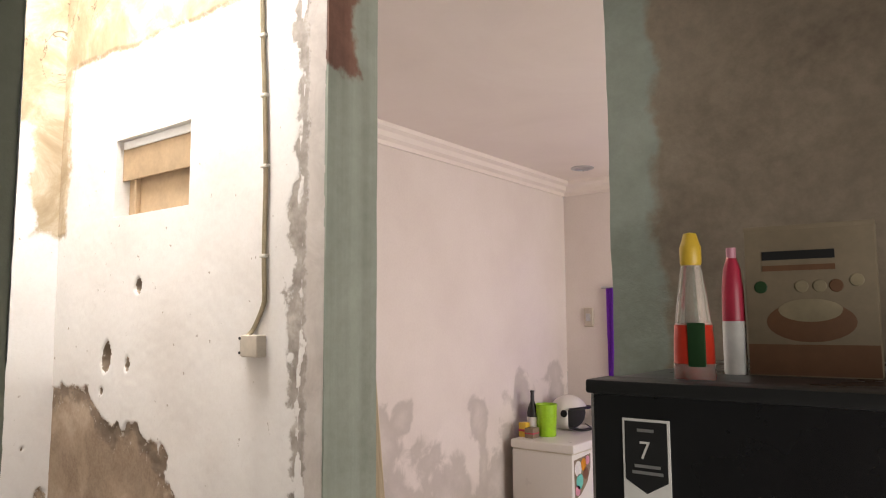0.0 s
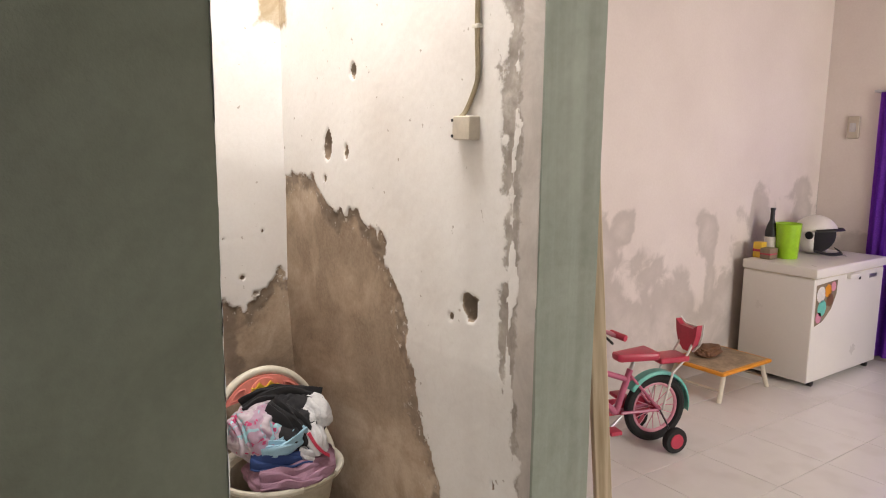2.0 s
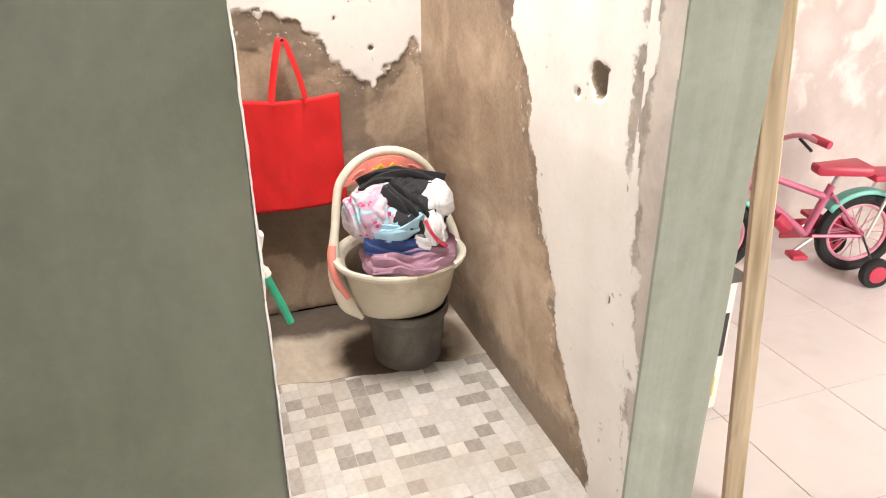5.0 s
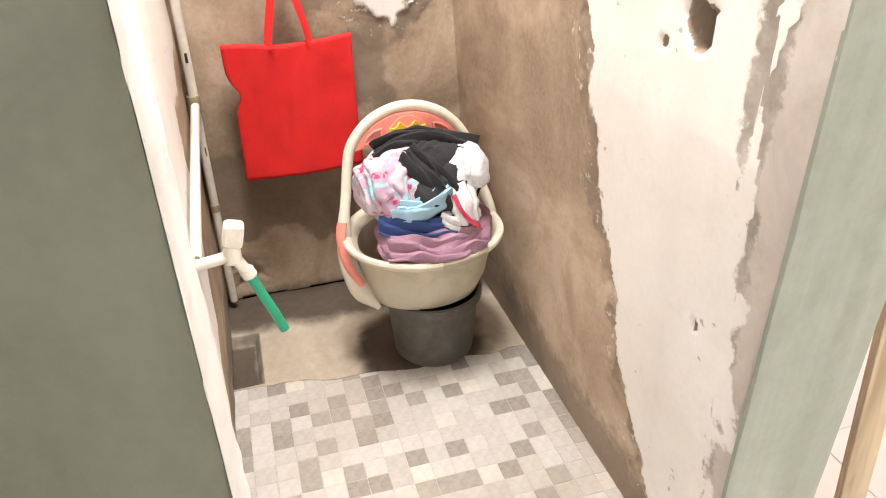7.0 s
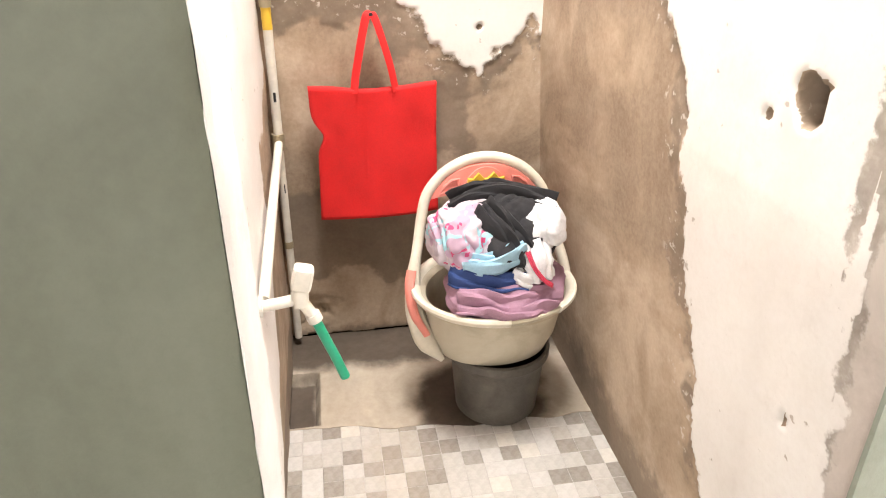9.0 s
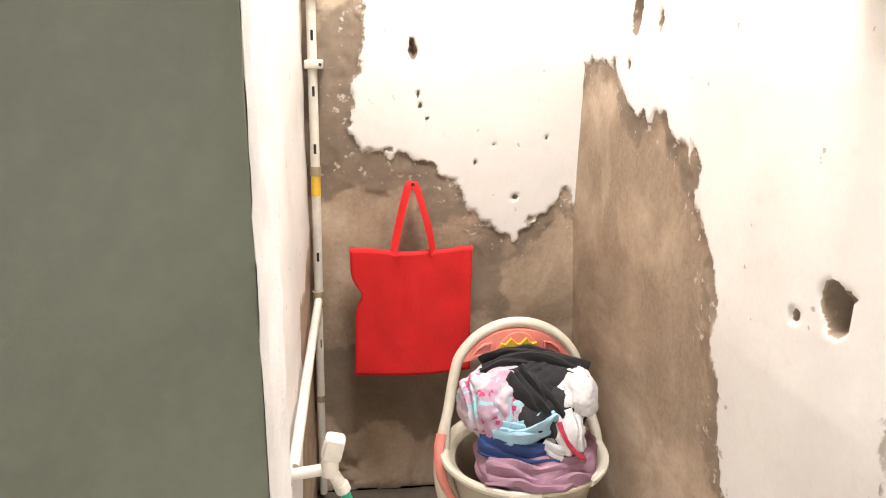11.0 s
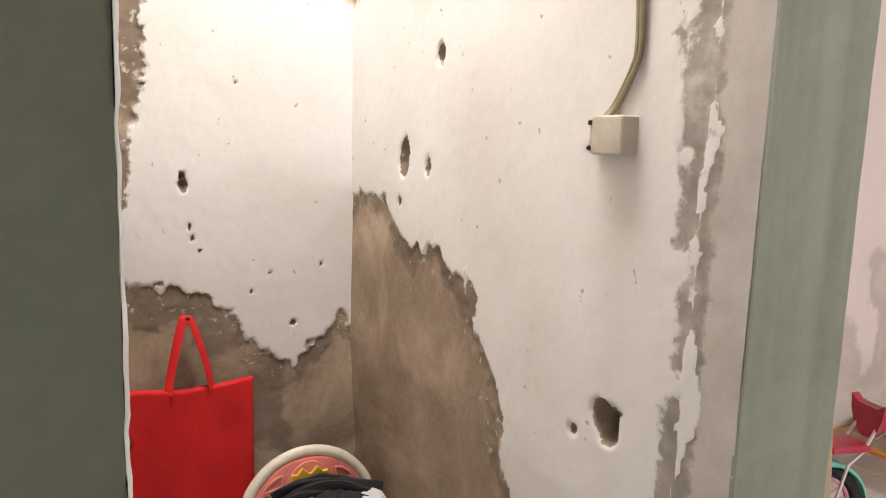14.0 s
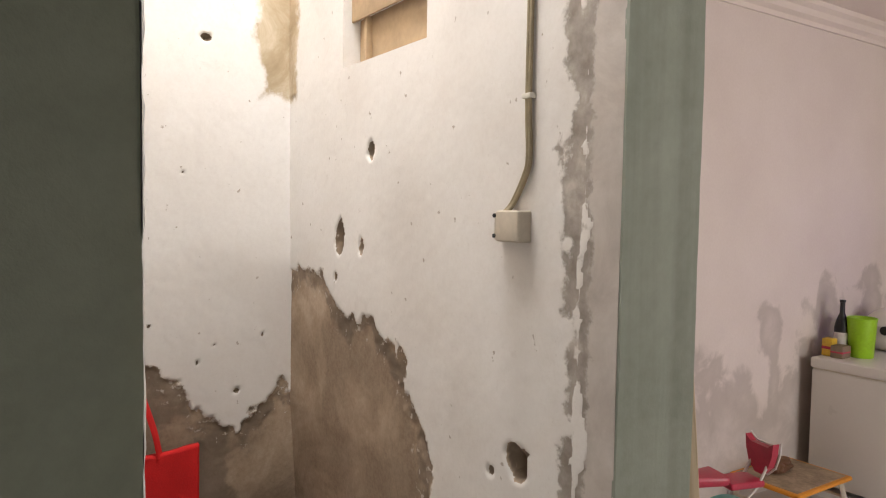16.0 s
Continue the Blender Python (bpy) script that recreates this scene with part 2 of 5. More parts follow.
LIGHTGROUT = render_coat("light_grout", (0.58, 0.55, 0.51), (0.64, 0.61, 0.57), (0.68, 0.65, 0.61), 20.0, 0.8)
PALEGROUT = render_coat("pale_grout", (0.352, 0.326, 0.295), (0.431, 0.405, 0.370), (0.484, 0.458, 0.422), 14.0, 0.8)
MOSAIC = tile_mix("mosaic_stone", [(0.0, (0.414, 0.387, 0.356)), (0.36, (0.466, 0.444, 0.418)), (0.62, (0.189, 0.163, 0.136)), (0.75, (0.370, 0.339, 0.304)), (0.83, (0.528, 0.493, 0.436)), (0.91, (0.238, 0.211, 0.180))])
GLAZED = tile_mix("glazed_floor_tile", [(0.0, (0.76, 0.74, 0.71)), (0.5, (0.78, 0.76, 0.73))], 0.2, 6, 0.06)
RED = plain("red_nonwoven", (0.64, 0.010, 0.010), 0.85, vary=0.10, bumps=0.5, grain=220)
CREAM = plain("cream_plastic", (0.66, 0.60, 0.49), 0.4, vary=0.1)
BUFF = render_coat("stained_buff_plastic", (0.344, 0.288, 0.206), (0.456, 0.400, 0.301), (0.516, 0.464, 0.370), 8.0, 0.42, 0.1)
CORAL = plain("coral_plastic", (0.80, 0.27, 0.22), 0.4)
YELLOW = plain("yellow_plastic", (0.78, 0.50, 0.05), 0.4)
BUCKET = render_coat("grey_rubber", (0.036, 0.030, 0.024), (0.076, 0.065, 0.054), (0.137, 0.119, 0.097), 7.0, 0.5, 0.2)
PVC = plain("grubby_white_pvc", (0.70, 0.66, 0.58), 0.4, vary=0.12)
HOSE = plain("green_hose", (0.02, 0.36, 0.20), 0.35)
BLACKCLOTH = plain("black_cotton", (0.022, 0.020, 0.022), 0.95, grain=200, bumps=0.4)
MAUVE = plain("mauve_towel", (0.36, 0.20, 0.27), 0.98, grain=350, bumps=0.8)
WHITECLOTH = plain("white_cotton", (0.62, 0.60, 0.60), 0.95, grain=200, bumps=0.3)
NAVY = plain("navy_cotton", (0.03, 0.06, 0.19), 0.95, grain=200)
SKYBLUE = plain("pale_blue_cotton", (0.36, 0.56, 0.68), 0.95, grain=200)
PRINT = print_cloth()
BOX = plain("yellowed_switch_plastic", (0.52, 0.455, 0.37), 0.4)
CONDUIT = plain("dusty_cable", (0.36, 0.29, 0.18), 0.6, vary=0.25, grain=25)
CLIPM = plain("cable_clip_plastic", (0.70, 0.66, 0.58), 0.5)
BOARD = plain("tan_board", (0.46, 0.33, 0.20), 0.75, vary=0.12)
PINE = timber("pine_batten", (0.36, 0.27, 0.16), (0.64, 0.53, 0.37))
BLACKGLOSS = plain("black_fridge_steel", (0.012, 0.012, 0.014), 0.28, vary=0.1, bumps=0.02)
BLACKPLASTIC = plain("black_plastic", (0.015, 0.015, 0.016), 0.45)
SILVER = plain("silver_trim", (0.55, 0.55, 0.56), 0.3, 0.8)
WHITEGLOSS = plain("white_enamel", (0.74, 0.71, 0.66), 0.3, vary=0.02, scale=2.5, bumps=0.01)
LIMEGREEN = plain("lime_green_plastic", (0.34, 0.62, 0.02), 0.4)
CLEAR = plain("clear_plastic", (0.85, 0.80, 0.72), 0.15, trans=0.75, bumps=0.0)
AMBER = plain("red_sauce", (0.60, 0.035, 0.015), 0.3)
DKGREEN = plain("dark_green_label", (0.015, 0.055, 0.015), 0.5)
BUFFCARD = plain("buff_card", (0.24, 0.185, 0.12), 0.7)
BROWN = plain("brown_print", (0.16, 0.075, 0.035), 0.6)
PAPER = plain("white_paper", (0.75, 0.72, 0.68), 0.7)
PINKPAINT = plain("pink_bike_paint", (0.50, 0.13, 0.22), 0.3, vary=0.08)
PALEPINK = plain("pale_pink_plastic", (0.70, 0.30, 0.38), 0.4)
CRIMSON = plain("crimson_vinyl", (0.50, 0.035, 0.075), 0.35)
TEAL = plain("teal_plastic", (0.16, 0.55, 0.46), 0.35)
RUBBER = plain("tyre_rubber", (0.02, 0.02, 0.02), 0.85, grain=120, bumps=0.4)
ORANGE = plain("orange_plastic", (0.75, 0.30, 0.02), 0.45)
TABLEPRINT = plain("worn_printed_tabletop", (0.40, 0.30, 0.20), 0.5, vary=0.3, scale=14)
PURPLE = sheer_purple()
DAYGLOW, dg_nt, dg_bs = nodes_of("daylit_pane")
dg_bs.inputs["Emission Color"].default_value = (1, 0.97, 0.92, 1)
dg_bs.inputs["Emission Strength"].default_value = 1.6
HOLE = plain("broken_render_core", (0.16, 0.125, 0.09), 0.95, vary=0.3, grain=90, bumps=0.8)


# ---- building helpers ----
def part(name, bm, material, parent=None, label="", smooth=True):
    """Links a bmesh as one mesh object under a thing."""
    me = bpy.data.meshes.new(name)
    bm.normal_update()
    bm.to_mesh(me)
    bm.free()
    me.materials.append(material)
    if smooth:
        for p in me.polygons:
            p.use_smooth = True
        me.set_sharp_from_angle(angle=radians(35))
    ob = new(name, me)
    if parent:
        ob.parent = parent
    if label:
        tagged(ob, label)
    return ob


def thing(name, m, label, category, group="", kind=""):
    ob = new(name)
    ob.empty_display_size = 0.05
    ob.matrix_world = m
    return tagged(ob, label, category, group, kind)


def box(lo, hi, bevel=0.0, bm=None, segs=2, m=None):
    bm = bm or bmesh.new()
    r = bmesh.ops.create_cube(bm, size=1)
    vs = r["verts"]
    for v in vs:
        v.co = Vector([l + (h - l) * (c + 0.5) for l, h, c in zip(lo, hi, v.co)])
    if m is not None:
        bmesh.ops.transform(bm, matrix=m, verts=vs)
    if bevel:
        es = list({e for v in vs for e in v.link_edges})
        bmesh.ops.bevel(bm, geom=es, offset=bevel, segments=segs, affect="EDGES", profile=0.6)
    return bm


def lathe(profile, segs=32, bm=None, m=None, squash=1.0):
    """Turns (radius, z) pairs round z."""
    bm = bm or bmesh.new()
    rings = []
    for r, z in profile:
        rings.append([bm.verts.new((r * math.cos(2 * math.pi * i / segs), squash * r * math.sin(2 * math.pi * i / segs), z)) for i in range(segs)])
    for a, b in zip(rings, rings[1:]):
        for i in range(segs):
            bm.faces.new((a[i], a[(i + 1) % segs], b[(i + 1) % segs], b[i]))
    for ring, flip in ((rings[0], True), (rings[-1], False)):
        if (ring[0].co - ring[1].co).length > 1e-5:
            bm.faces.new(ring[::-1] if flip else ring)
    if m is not None:
        bmesh.ops.transform(bm, matrix=m, verts=[v for r in rings for v in r])
    return bm


def tube(points, radius, segs=10, bm=None, closed=False, flat=1.0, radii=None):
    """A tube along points; flat below 1 makes a strap."""
    bm = bm or bmesh.new()
    pts = [Vector(p) for p in points]
    n = len(pts)
    rings, side = [], None
    for i, p in enumerate(pts):
        a = pts[(i - 1) % n] if closed or i else pts[i]
        b = pts[(i + 1) % n] if closed or i < n - 1 else pts[i]
        d = (b - a).normalized()
        if side is None:
            side = d.orthogonal().normalized()
        side = (side - d * side.dot(d)).normalized()
        up = d.cross(side)
        r = radii[i] if radii else radius
        rings.append([bm.verts.new(p + side * (r * math.cos(2 * math.pi * k / segs)) + up * (r * flat * math.sin(2 * math.pi * k / segs))) for k in range(segs)])
    for i in range(n if closed else n - 1):
        a, b = rings[i], rings[(i + 1) % n]
        for k in range(segs):
            bm.faces.new((a[k], a[(k + 1) % segs], b[(k + 1) % segs], b[k]))
    if not closed:
        bm.faces.new(rings[0][::-1])
        bm.faces.new(rings[-1])
    return bm


def smooth_path(points, steps=8):
    """Catmull-Rom through the points."""
    p = [Vector(q) for q in points]
    p = [2 * p[0] - p[1]] + p + [2 * p[-1] - p[-2]]
    out = []
    for i in range(1, len(p) - 2):
        for k in range(steps):
            t = k / steps
            out.append(0.5 * (2 * p[i] + (p[i + 1] - p[i - 1]) * t + (2 * p[i - 1] - 5 * p[i] + 4 * p[i + 1] - p[i + 2]) * t * t
                              + (3 * p[i] - 3 * p[i + 1] + p[i + 2] - p[i - 1]) * t ** 3))
    return out + [p[-2]]


def lattice_noise(u, v, scale, seed):
    """Smooth value noise on arrays, -1 to 1."""
    table = np.random.RandomState(seed).rand(64, 64) * 2 - 1
    x, y = u * scale, v * scale
    i, j = np.floor(x).astype(int), np.floor(y).astype(int)
    fx, fy = x - i, y - j
    fx, fy = fx * fx * (3 - 2 * fx), fy * fy * (3 - 2 * fy)
    g = lambda a, b: table[a % 64, b % 64]
    return (g(i, j) * (1 - fx) + g(i + 1, j) * fx) * (1 - fy) + (g(i, j + 1) * (1 - fx) + g(i + 1, j + 1) * fx) * fy


def fbm(u, v, scale, seed, octaves=4):
    return sum(lattice_noise(u, v, scale * 2 ** k, seed + k) / 2 ** k for k in range(octaves))


def plaster_sheet(name, origin, along, normal, width, height, cell, relief, back, material, hole=None, parent=None):
    """A hand-plastered wall: a fine front sheet with relief(u, z) -> (depth, attributes), closed to a back plane.
    u runs along, z up; hole: (u0, u1, z0, z1), cut through to the back."""
    nu, nz = int(round(width / cell)), int(round(height / cell))
    us, zs = np.linspace(0, width, nu + 1), np.linspace(0, height, nz + 1)
    U, Z = np.meshgrid(us, zs)
    depth, attrs = relief(U, Z)
    o, a, n = np.array(origin, float), np.array(along, float), np.array(normal, float)
    front = o + U[..., None] * a + Z[..., None] * np.array((0, 0, 1.0)) + depth[..., None] * n
    verts = front.reshape(-1, 3)
    idx = np.arange((nu + 1) * (nz + 1)).reshape(nz + 1, nu + 1)
    flip = np.dot(np.cross(a, (0, 0, 1.0)), n) < 0
    q = np.stack([idx[:-1, :-1], idx[:-1, 1:], idx[1:, 1:], idx[1:, :-1]], -1)
    keep = np.ones((nz, nu), bool)
    if hole:
        cu, cz = (us[:-1] + us[1:]) / 2, (zs[:-1] + zs[1:]) / 2
        keep = ~(((cu > hole[0]) & (cu < hole[1]))[None, :] & ((cz > hole[2]) & (cz < hole[3]))[:, None])
    faces = q[keep].tolist()
    base = len(verts)
    loops = [list(idx[0, :]) + list(idx[1:, -1]) + list(idx[-1, -2::-1]) + list(idx[-2:0:-1, 0])]
    if hole:
        ku, kz = np.where(~keep.all(0))[0], np.where(~keep.all(1))[0]
        u0, u1, z0, z1 = ku[0], ku[-1] + 1, kz[0], kz[-1] + 1
        h = list(idx[z0, u0:u1 + 1]) + list(idx[z0 + 1:z1 + 1, u1]) + list(idx[z1, u1 - 1::-1][:u1 - u0]) + list(idx[z1 - 1:z0:-1, u0])
        loops.append(h[::-1])
    extra = []
    for lp in loops:
        s = base + len(extra)
        for i in lp:
            p = verts[i]
            extra.append(p + n * (-back - np.dot(p - o, n)))
        m = len(lp)
        for k in range(m):
            faces.append([int(lp[k]), s + k, s + (k + 1) % m, int(lp[(k + 1) % m])])
    verts = np.vstack([verts, np.array(extra)])
    if flip:
        faces = [f[::-1] for f in faces]
    me = bpy.data.meshes.new(name)
    me.from_pydata(verts.tolist(), [], faces)
    for key, values in attrs.items():
        full = np.full(len(verts), -1.0, np.float32)
        full[:base] = values.reshape(-1)
        for lp, s in zip(loops, np.cumsum([0] + [len(l) for l in loops[:-1]])):
            full[base + s:base + s + len(lp)] = full[lp]
        me.attributes.new(key, "FLOAT", "POINT").data.foreach_set("value", full)
    me.materials.append(material)
    for p in me.polygons:
        p.use_smooth = True
    me.set_sharp_from_angle(angle=radians(50))
    ob = new(name, me)
    if parent:
        ob.parent = parent
    return ob


def structure(ob, label, category):
    return tagged(ob, label, category, kind="structure")


def slab(name, lo, hi, material, label, category, bevel=0.004):
    return structure(part(name, box(lo, hi, bevel, segs=1), material, smooth=False), label, category)


def edged_render(name, field, edge, streaks=0.0, soft=0.012):
    """Cement render with another coat or tone where an attribute says so, along a ragged edge."""
    m, nt, bs = nodes_of(name)
    a, b, c = noise_node(nt, 3.5, 6, 0.6, 0.8), noise_node(nt, 40, 5, 0.7), noise_node(nt, 13, 5, 0.6)
    tc = nt.nodes.new("ShaderNodeTexCoord")
    mp = nt.nodes.new("ShaderNodeMapping")
    mp.inputs["Scale"].default_value = (22, 22, 0.9)
    streak = nt.nodes.new("ShaderNodeTexNoise")
    streak.inputs["Scale"].default_value, streak.inputs["Detail"].default_value = 1.0, 4
    link(nt, tc.outputs["Object"], mp.inputs[0])
    link(nt, mp.outputs[0], streak.inputs["Vector"])
    cols = []
    for lo, md, hi in (field, edge):
        k = ramp(nt, a.outputs[0], [(0.3, lo), (0.5, md), (0.72, hi)]).outputs[0]
        k = mix(nt, 0.25, k, ramp(nt, b.outputs[0], [(0.35, lo), (0.65, hi)]).outputs[0])
        cols.append(mix(nt, streaks, k, ramp(nt, streak.outputs[0], [(0.36, tuple(0.8 * c for c in lo)), (0.5, md), (0.64, tuple(1.1 * c for c in hi))]).outputs[0]))
    k = step(nt, maths(nt, "ADD", attr(nt, "edge"), maths(nt, "MULTIPLY", maths(nt, "SUBTRACT", c.outputs[0], 0.5), 0.09)), -soft, soft)
    link(nt, mix(nt, k, cols[0], cols[1]), bs.inputs["Base Color"])
    bs.inputs["Roughness"].default_value = 0.8
    bump(nt, bs, maths(nt, "ADD", b.outputs[0], maths(nt, "MULTIPLY", k, 0.4)), 0.3, 0.004)
    return m


GREENS = ((0.205, 0.226, 0.182), (0.265, 0.287, 0.238), (0.335, 0.36, 0.308))
DARKS = ((0.125, 0.094, 0.066), (0.215, 0.168, 0.120), (0.31, 0.25, 0.185))
DARKWALL = edged_render("dark_render_green_edge", DARKS, GREENS)
PILLAR = edged_render("green_skim_brick_end", GREENS, ((0.10, 0.045, 0.03), (0.16, 0.075, 0.05), (0.24, 0.13, 0.09)), 0.3)

# ---- the setting ----
WEST, NORTH, OPEN, PIER, BACK = -2.68, 1.21, -1.30, -1.29, 1.395


def pits(U, Z, spots):
    """Broken-out hollows: depth and a mask, each with an uneven outline."""
    depth, mask = np.zeros_like(U), np.full_like(U, -1.0)
    wob = fbm(U, Z, 40, 11, 3)
    for x, z, rx, rz, d in spots:
        r = 1.3 * np.sqrt(((U - x) / rx) ** 2 + ((Z - z) / rz) ** 2) + 0.28 * wob
        depth -= d * np.clip((1.1 - r) / 0.35, 0, 1)
        mask = np.maximum(mask, (1.30 - r) * 0.3)
    return depth, mask


def north_relief(U, Z):
    X = U - 2.70
    edge = np.interp(Z, [0, .17, .27, .38, .49, .59, .71, .86, 1.0, 1.10, 1.19, 1.235, 1.25, 1.27, 1.33],
                     [-1.50, -1.56, -1.62, -1.67, -1.70, -1.74, -1.78, -1.81, -1.85, -1.94, -2.01, -2.09, -2.18, -2.31, -2.40])
    crest = np.interp(X, [-2.7, -2.63, -2.61, -2.59, -2.43, -2.40, -2.33, -2.25, -2.225, -2.20, -2.17, -2.11, -2.09, -2.03, -1.985, -1.95], [1.32, 1.325, 1.35, 1.33, 1.335, 1.31, 1.258, 1.218, 1.245, 1.215, 1.245, 1.25, 1.215, 1.20, 1.175, 1.7])
    cement = np.minimum(edge + 0.06 * np.clip((Z - 1.12) / 0.05, 0, 1) - X + 0.018 * fbm(U, Z, 16, 3), crest - Z + 0.01 * fbm(U, Z, 26, 4))
    seam = -1.374 + 0.012 * fbm(Z * 0 + 3, Z, 7, 5)
    skim_edge = np.interp(Z, [0, 0.35, 0.8, 1.05, 1.5, 2.0, 2.3, 3], [-1.325, -1.335, -1.370, -1.412, -1.417, -1.410, -1.385, -1.375])
    skim = X - skim_edge - 0.028 * fbm(U, Z, 13, 6)
    flake = 0.008 + 0.018 * fbm(U, Z, 8, 7) - np.abs(X - seam)
    skim = np.where(flake > 0, -flake, skim)
    raw = np.maximum(Z - 2.47 - 0.01 * fbm(U, Z, 6, 8), np.minimum(-2.625 - X, Z - 1.86) + 0.02 * fbm(U, Z, 9, 9))
    d, m = pits(X, Z, [(-1.53, 1.05, .030, .038, .06), (-2.31, 1.44, .026, .05, .014), (-2.18, 1.42, .012, .027, .014), (-2.13, 1.67, .016, .024, .03),
                       (-2.33, 1.33, .010, .016, .01), (-1.61, 1.01, .010, .010, .008), (-1.45, 0.60, .006, .016, .005)])
    cement = np.maximum(cement, m)
    depth = -0.005 * (cement > 0) - 0.0012 * (skim > 0) + 0.004 * (raw > 0.01) + 0.0016 * fbm(U, Z, 3, 12, 2) + 0.0004 * fbm(U, Z, 45, 13, 2) * (1 + 4 * (cement > 0) * (cement < 0.06)) + d
    depth += -0.055 * np.clip(1 - Z / 0.9, 0, 1)
    # Darker peel edge; the shade inside the pits is put into the colour.
    damp_shade = np.maximum(0.020 - np.abs(cement - 0.022) * 0.7 + 0.03 * fbm(U, Z, 16, 14), 0.5 * np.maximum(m, -0.1) - 0.01)
    damp_shade = np.maximum(damp_shade, 0.05 - Z * 0.35)
    # Streak is the socket box's shadow in the paint colour; grime at the foot.
    grime_shade = np.maximum(0.028 - np.abs(X + 1.532) - 0.03 * np.clip(1.2 - Z, 0, 1) - 2 * np.clip(Z - 1.47, 0, 1), 0.10 - Z)
    return depth, {"cement": cement, "skim": skim, "raw": raw, "damp_shade": damp_shade, "pale": X + 1.356 + 0.006 * fbm(U, Z, 10, 15), "grime_shade": grime_shade, "flake": 0.04 - np.abs(cement - 0.035)}


def west_relief(U, Z):
    Y = U + 0.44
    low = np.interp(Y, [.44, .57, .65, .72, .80, .83, .89, .96, 1.04, 1.09, 1.13, 1.17, 1.21, 1.3],
                    [1.10, 1.07, 1.07, 1.09, 1.04, .99, .94, .89, .84, .87, .91, .98, .95, .95]) - Z
    side = 0.575 + 0.14 * np.clip(Z - 1.1, 0, 0.5) - Y
    cement = np.maximum(low, side) + 0.022 * fbm(U, Z, 14, 23) + 0.014 * fbm(U, Z, 45, 30, 2)
    raw = np.maximum(np.minimum(Y - 1.11, Z - 1.86), Z - 2.26) + 0.025 * fbm(U, Z, 9, 24)
    d, m = pits(Y, Z, [(.745, 1.345, .013, .022, .02), (.74, 1.37, .009, .015, .02), (.95, 2.02, .014, .012, .02), (.76, 1.235, .004, .012, .004), (.765, 1.205, .006, .008, .006), (.785, 1.17, .005, .005, .006),
                       (1.04, 0.95, .009, .008, .006), (0.97, 1.10, .004, .005, .004), (1.12, 1.12, .004, .006, .004), (.88, 1.62, .003, .004, .004), (.92, 1.05, .004, .005, .004)])
    cement = np.maximum(cement, m)
    depth = -0.006 * (cement > 0) + 0.0018 * fbm(U, Z, 3, 25, 2) + 0.0005 * fbm(U, Z, 40, 26, 3) * (1 + 2.5 * (cement > 0) * (cement < 0.12)) + d
    depth -= 0.014 * (Z < 0.010 + 0.006 * fbm(U, Z, 12, 31))
    depthin = np.minimum(cement, 0.4)
    # Peel edge darkened, and the pits tinted to look shaded inside.
    damp_shade = np.maximum(0.055 - np.abs(depthin - 0.04) * 0.8 + 0.05 * fbm(U, Z, 8, 27), 0.5 * np.maximum(m, -0.1) + 0.02)
    vein = 0.055 - np.abs((Y - 0.92) * 0.86 + (Z - 0.80) * 0.36) - 0.5 * np.clip(np.abs(Z - 0.74) - 0.17, 0, 1)
    # Below the bag: damp together with the bag's shadow, put into the colour.
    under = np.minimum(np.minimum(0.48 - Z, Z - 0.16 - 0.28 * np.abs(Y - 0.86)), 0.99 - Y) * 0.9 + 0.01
    damp_shade = np.maximum(np.maximum(damp_shade, np.maximum(vein, under) + 0.05 * fbm(U, Z, 9, 28)), np.minimum(0.03 - Z, 0.02))
    rubble = np.clip(1.2 - np.hypot((Y - 0.525) / 0.075, (Z - 0.08) / 0.10) - 0.3 * fbm(U, Z, 25, 21), 0, 1)
    depth -= rubble * (0.012 + 0.010 * np.abs(fbm(U, Z, 45, 22, 2)))
    grime_shade = np.minimum(1.42 + 0.25 * (Y - 1.0) - Z, 0.15) + 0.08 * fbm(U, Z, 4, 29) - 0.02
    return depth, {"cement": cement, "skim": np.full_like(U, -1.0), "raw": raw, "damp_shade": damp_shade, "pale": np.full_like(U, -1.0), "grime_shade": grime_shade, "flake": np.maximum(0.035 - np.abs(cement - 0.03), np.where(Y > 1.05, 0.05 - np.abs(Z - 0.88), -1))}


def south_relief(U, Z):
    cement = np.minimum(0.86 - 0.35 * U - Z, 0.34 + 0.75 * np.clip(0.55 - Z, 0, 1) - U) + 0.03 * fbm(U, Z, 9, 33)
    one = np.full_like(U, -1.0)
    return 0.003 * fbm(U, Z, 6, 34), {"cement": cement, "skim": one, "raw": one, "damp_shade": 0.12 - Z, "pale": one, "grime_shade": one, "flake": one}


def grey_relief(U, Z):
    return 0.004 * fbm(U, Z, 2.2, 41) + 0.0015 * fbm(U, Z, 14, 42) - (0.004 + 0.004 * np.abs(fbm(U, Z, 32, 43))) * np.clip((U - 2.700) / 0.02, 0, 1) ** 2, {}


structure(plaster_sheet("wall_north", (-2.70, NORTH, 0), (1, 0, 0), (0, -1, 0), 1.41, 3.2, 0.0065, north_relief, BACK - NORTH, PLASTER, hole=(0.40, 0.83, 1.90, 2.16)),
          "white limewashed wall, peeling to tan cement and grey skim", "wall")
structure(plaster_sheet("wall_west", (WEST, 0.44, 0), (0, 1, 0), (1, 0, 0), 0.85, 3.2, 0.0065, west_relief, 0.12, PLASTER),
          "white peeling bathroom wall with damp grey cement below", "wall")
structure(plaster_sheet("wall_south", (-2.69, 0.455, 0), (1, 0, 0), (0, 1, 0), 1.27, 3.2, 0.02, south_relief, 0.12, PLASTER), "half-limewashed bathroom side wall", "wall")
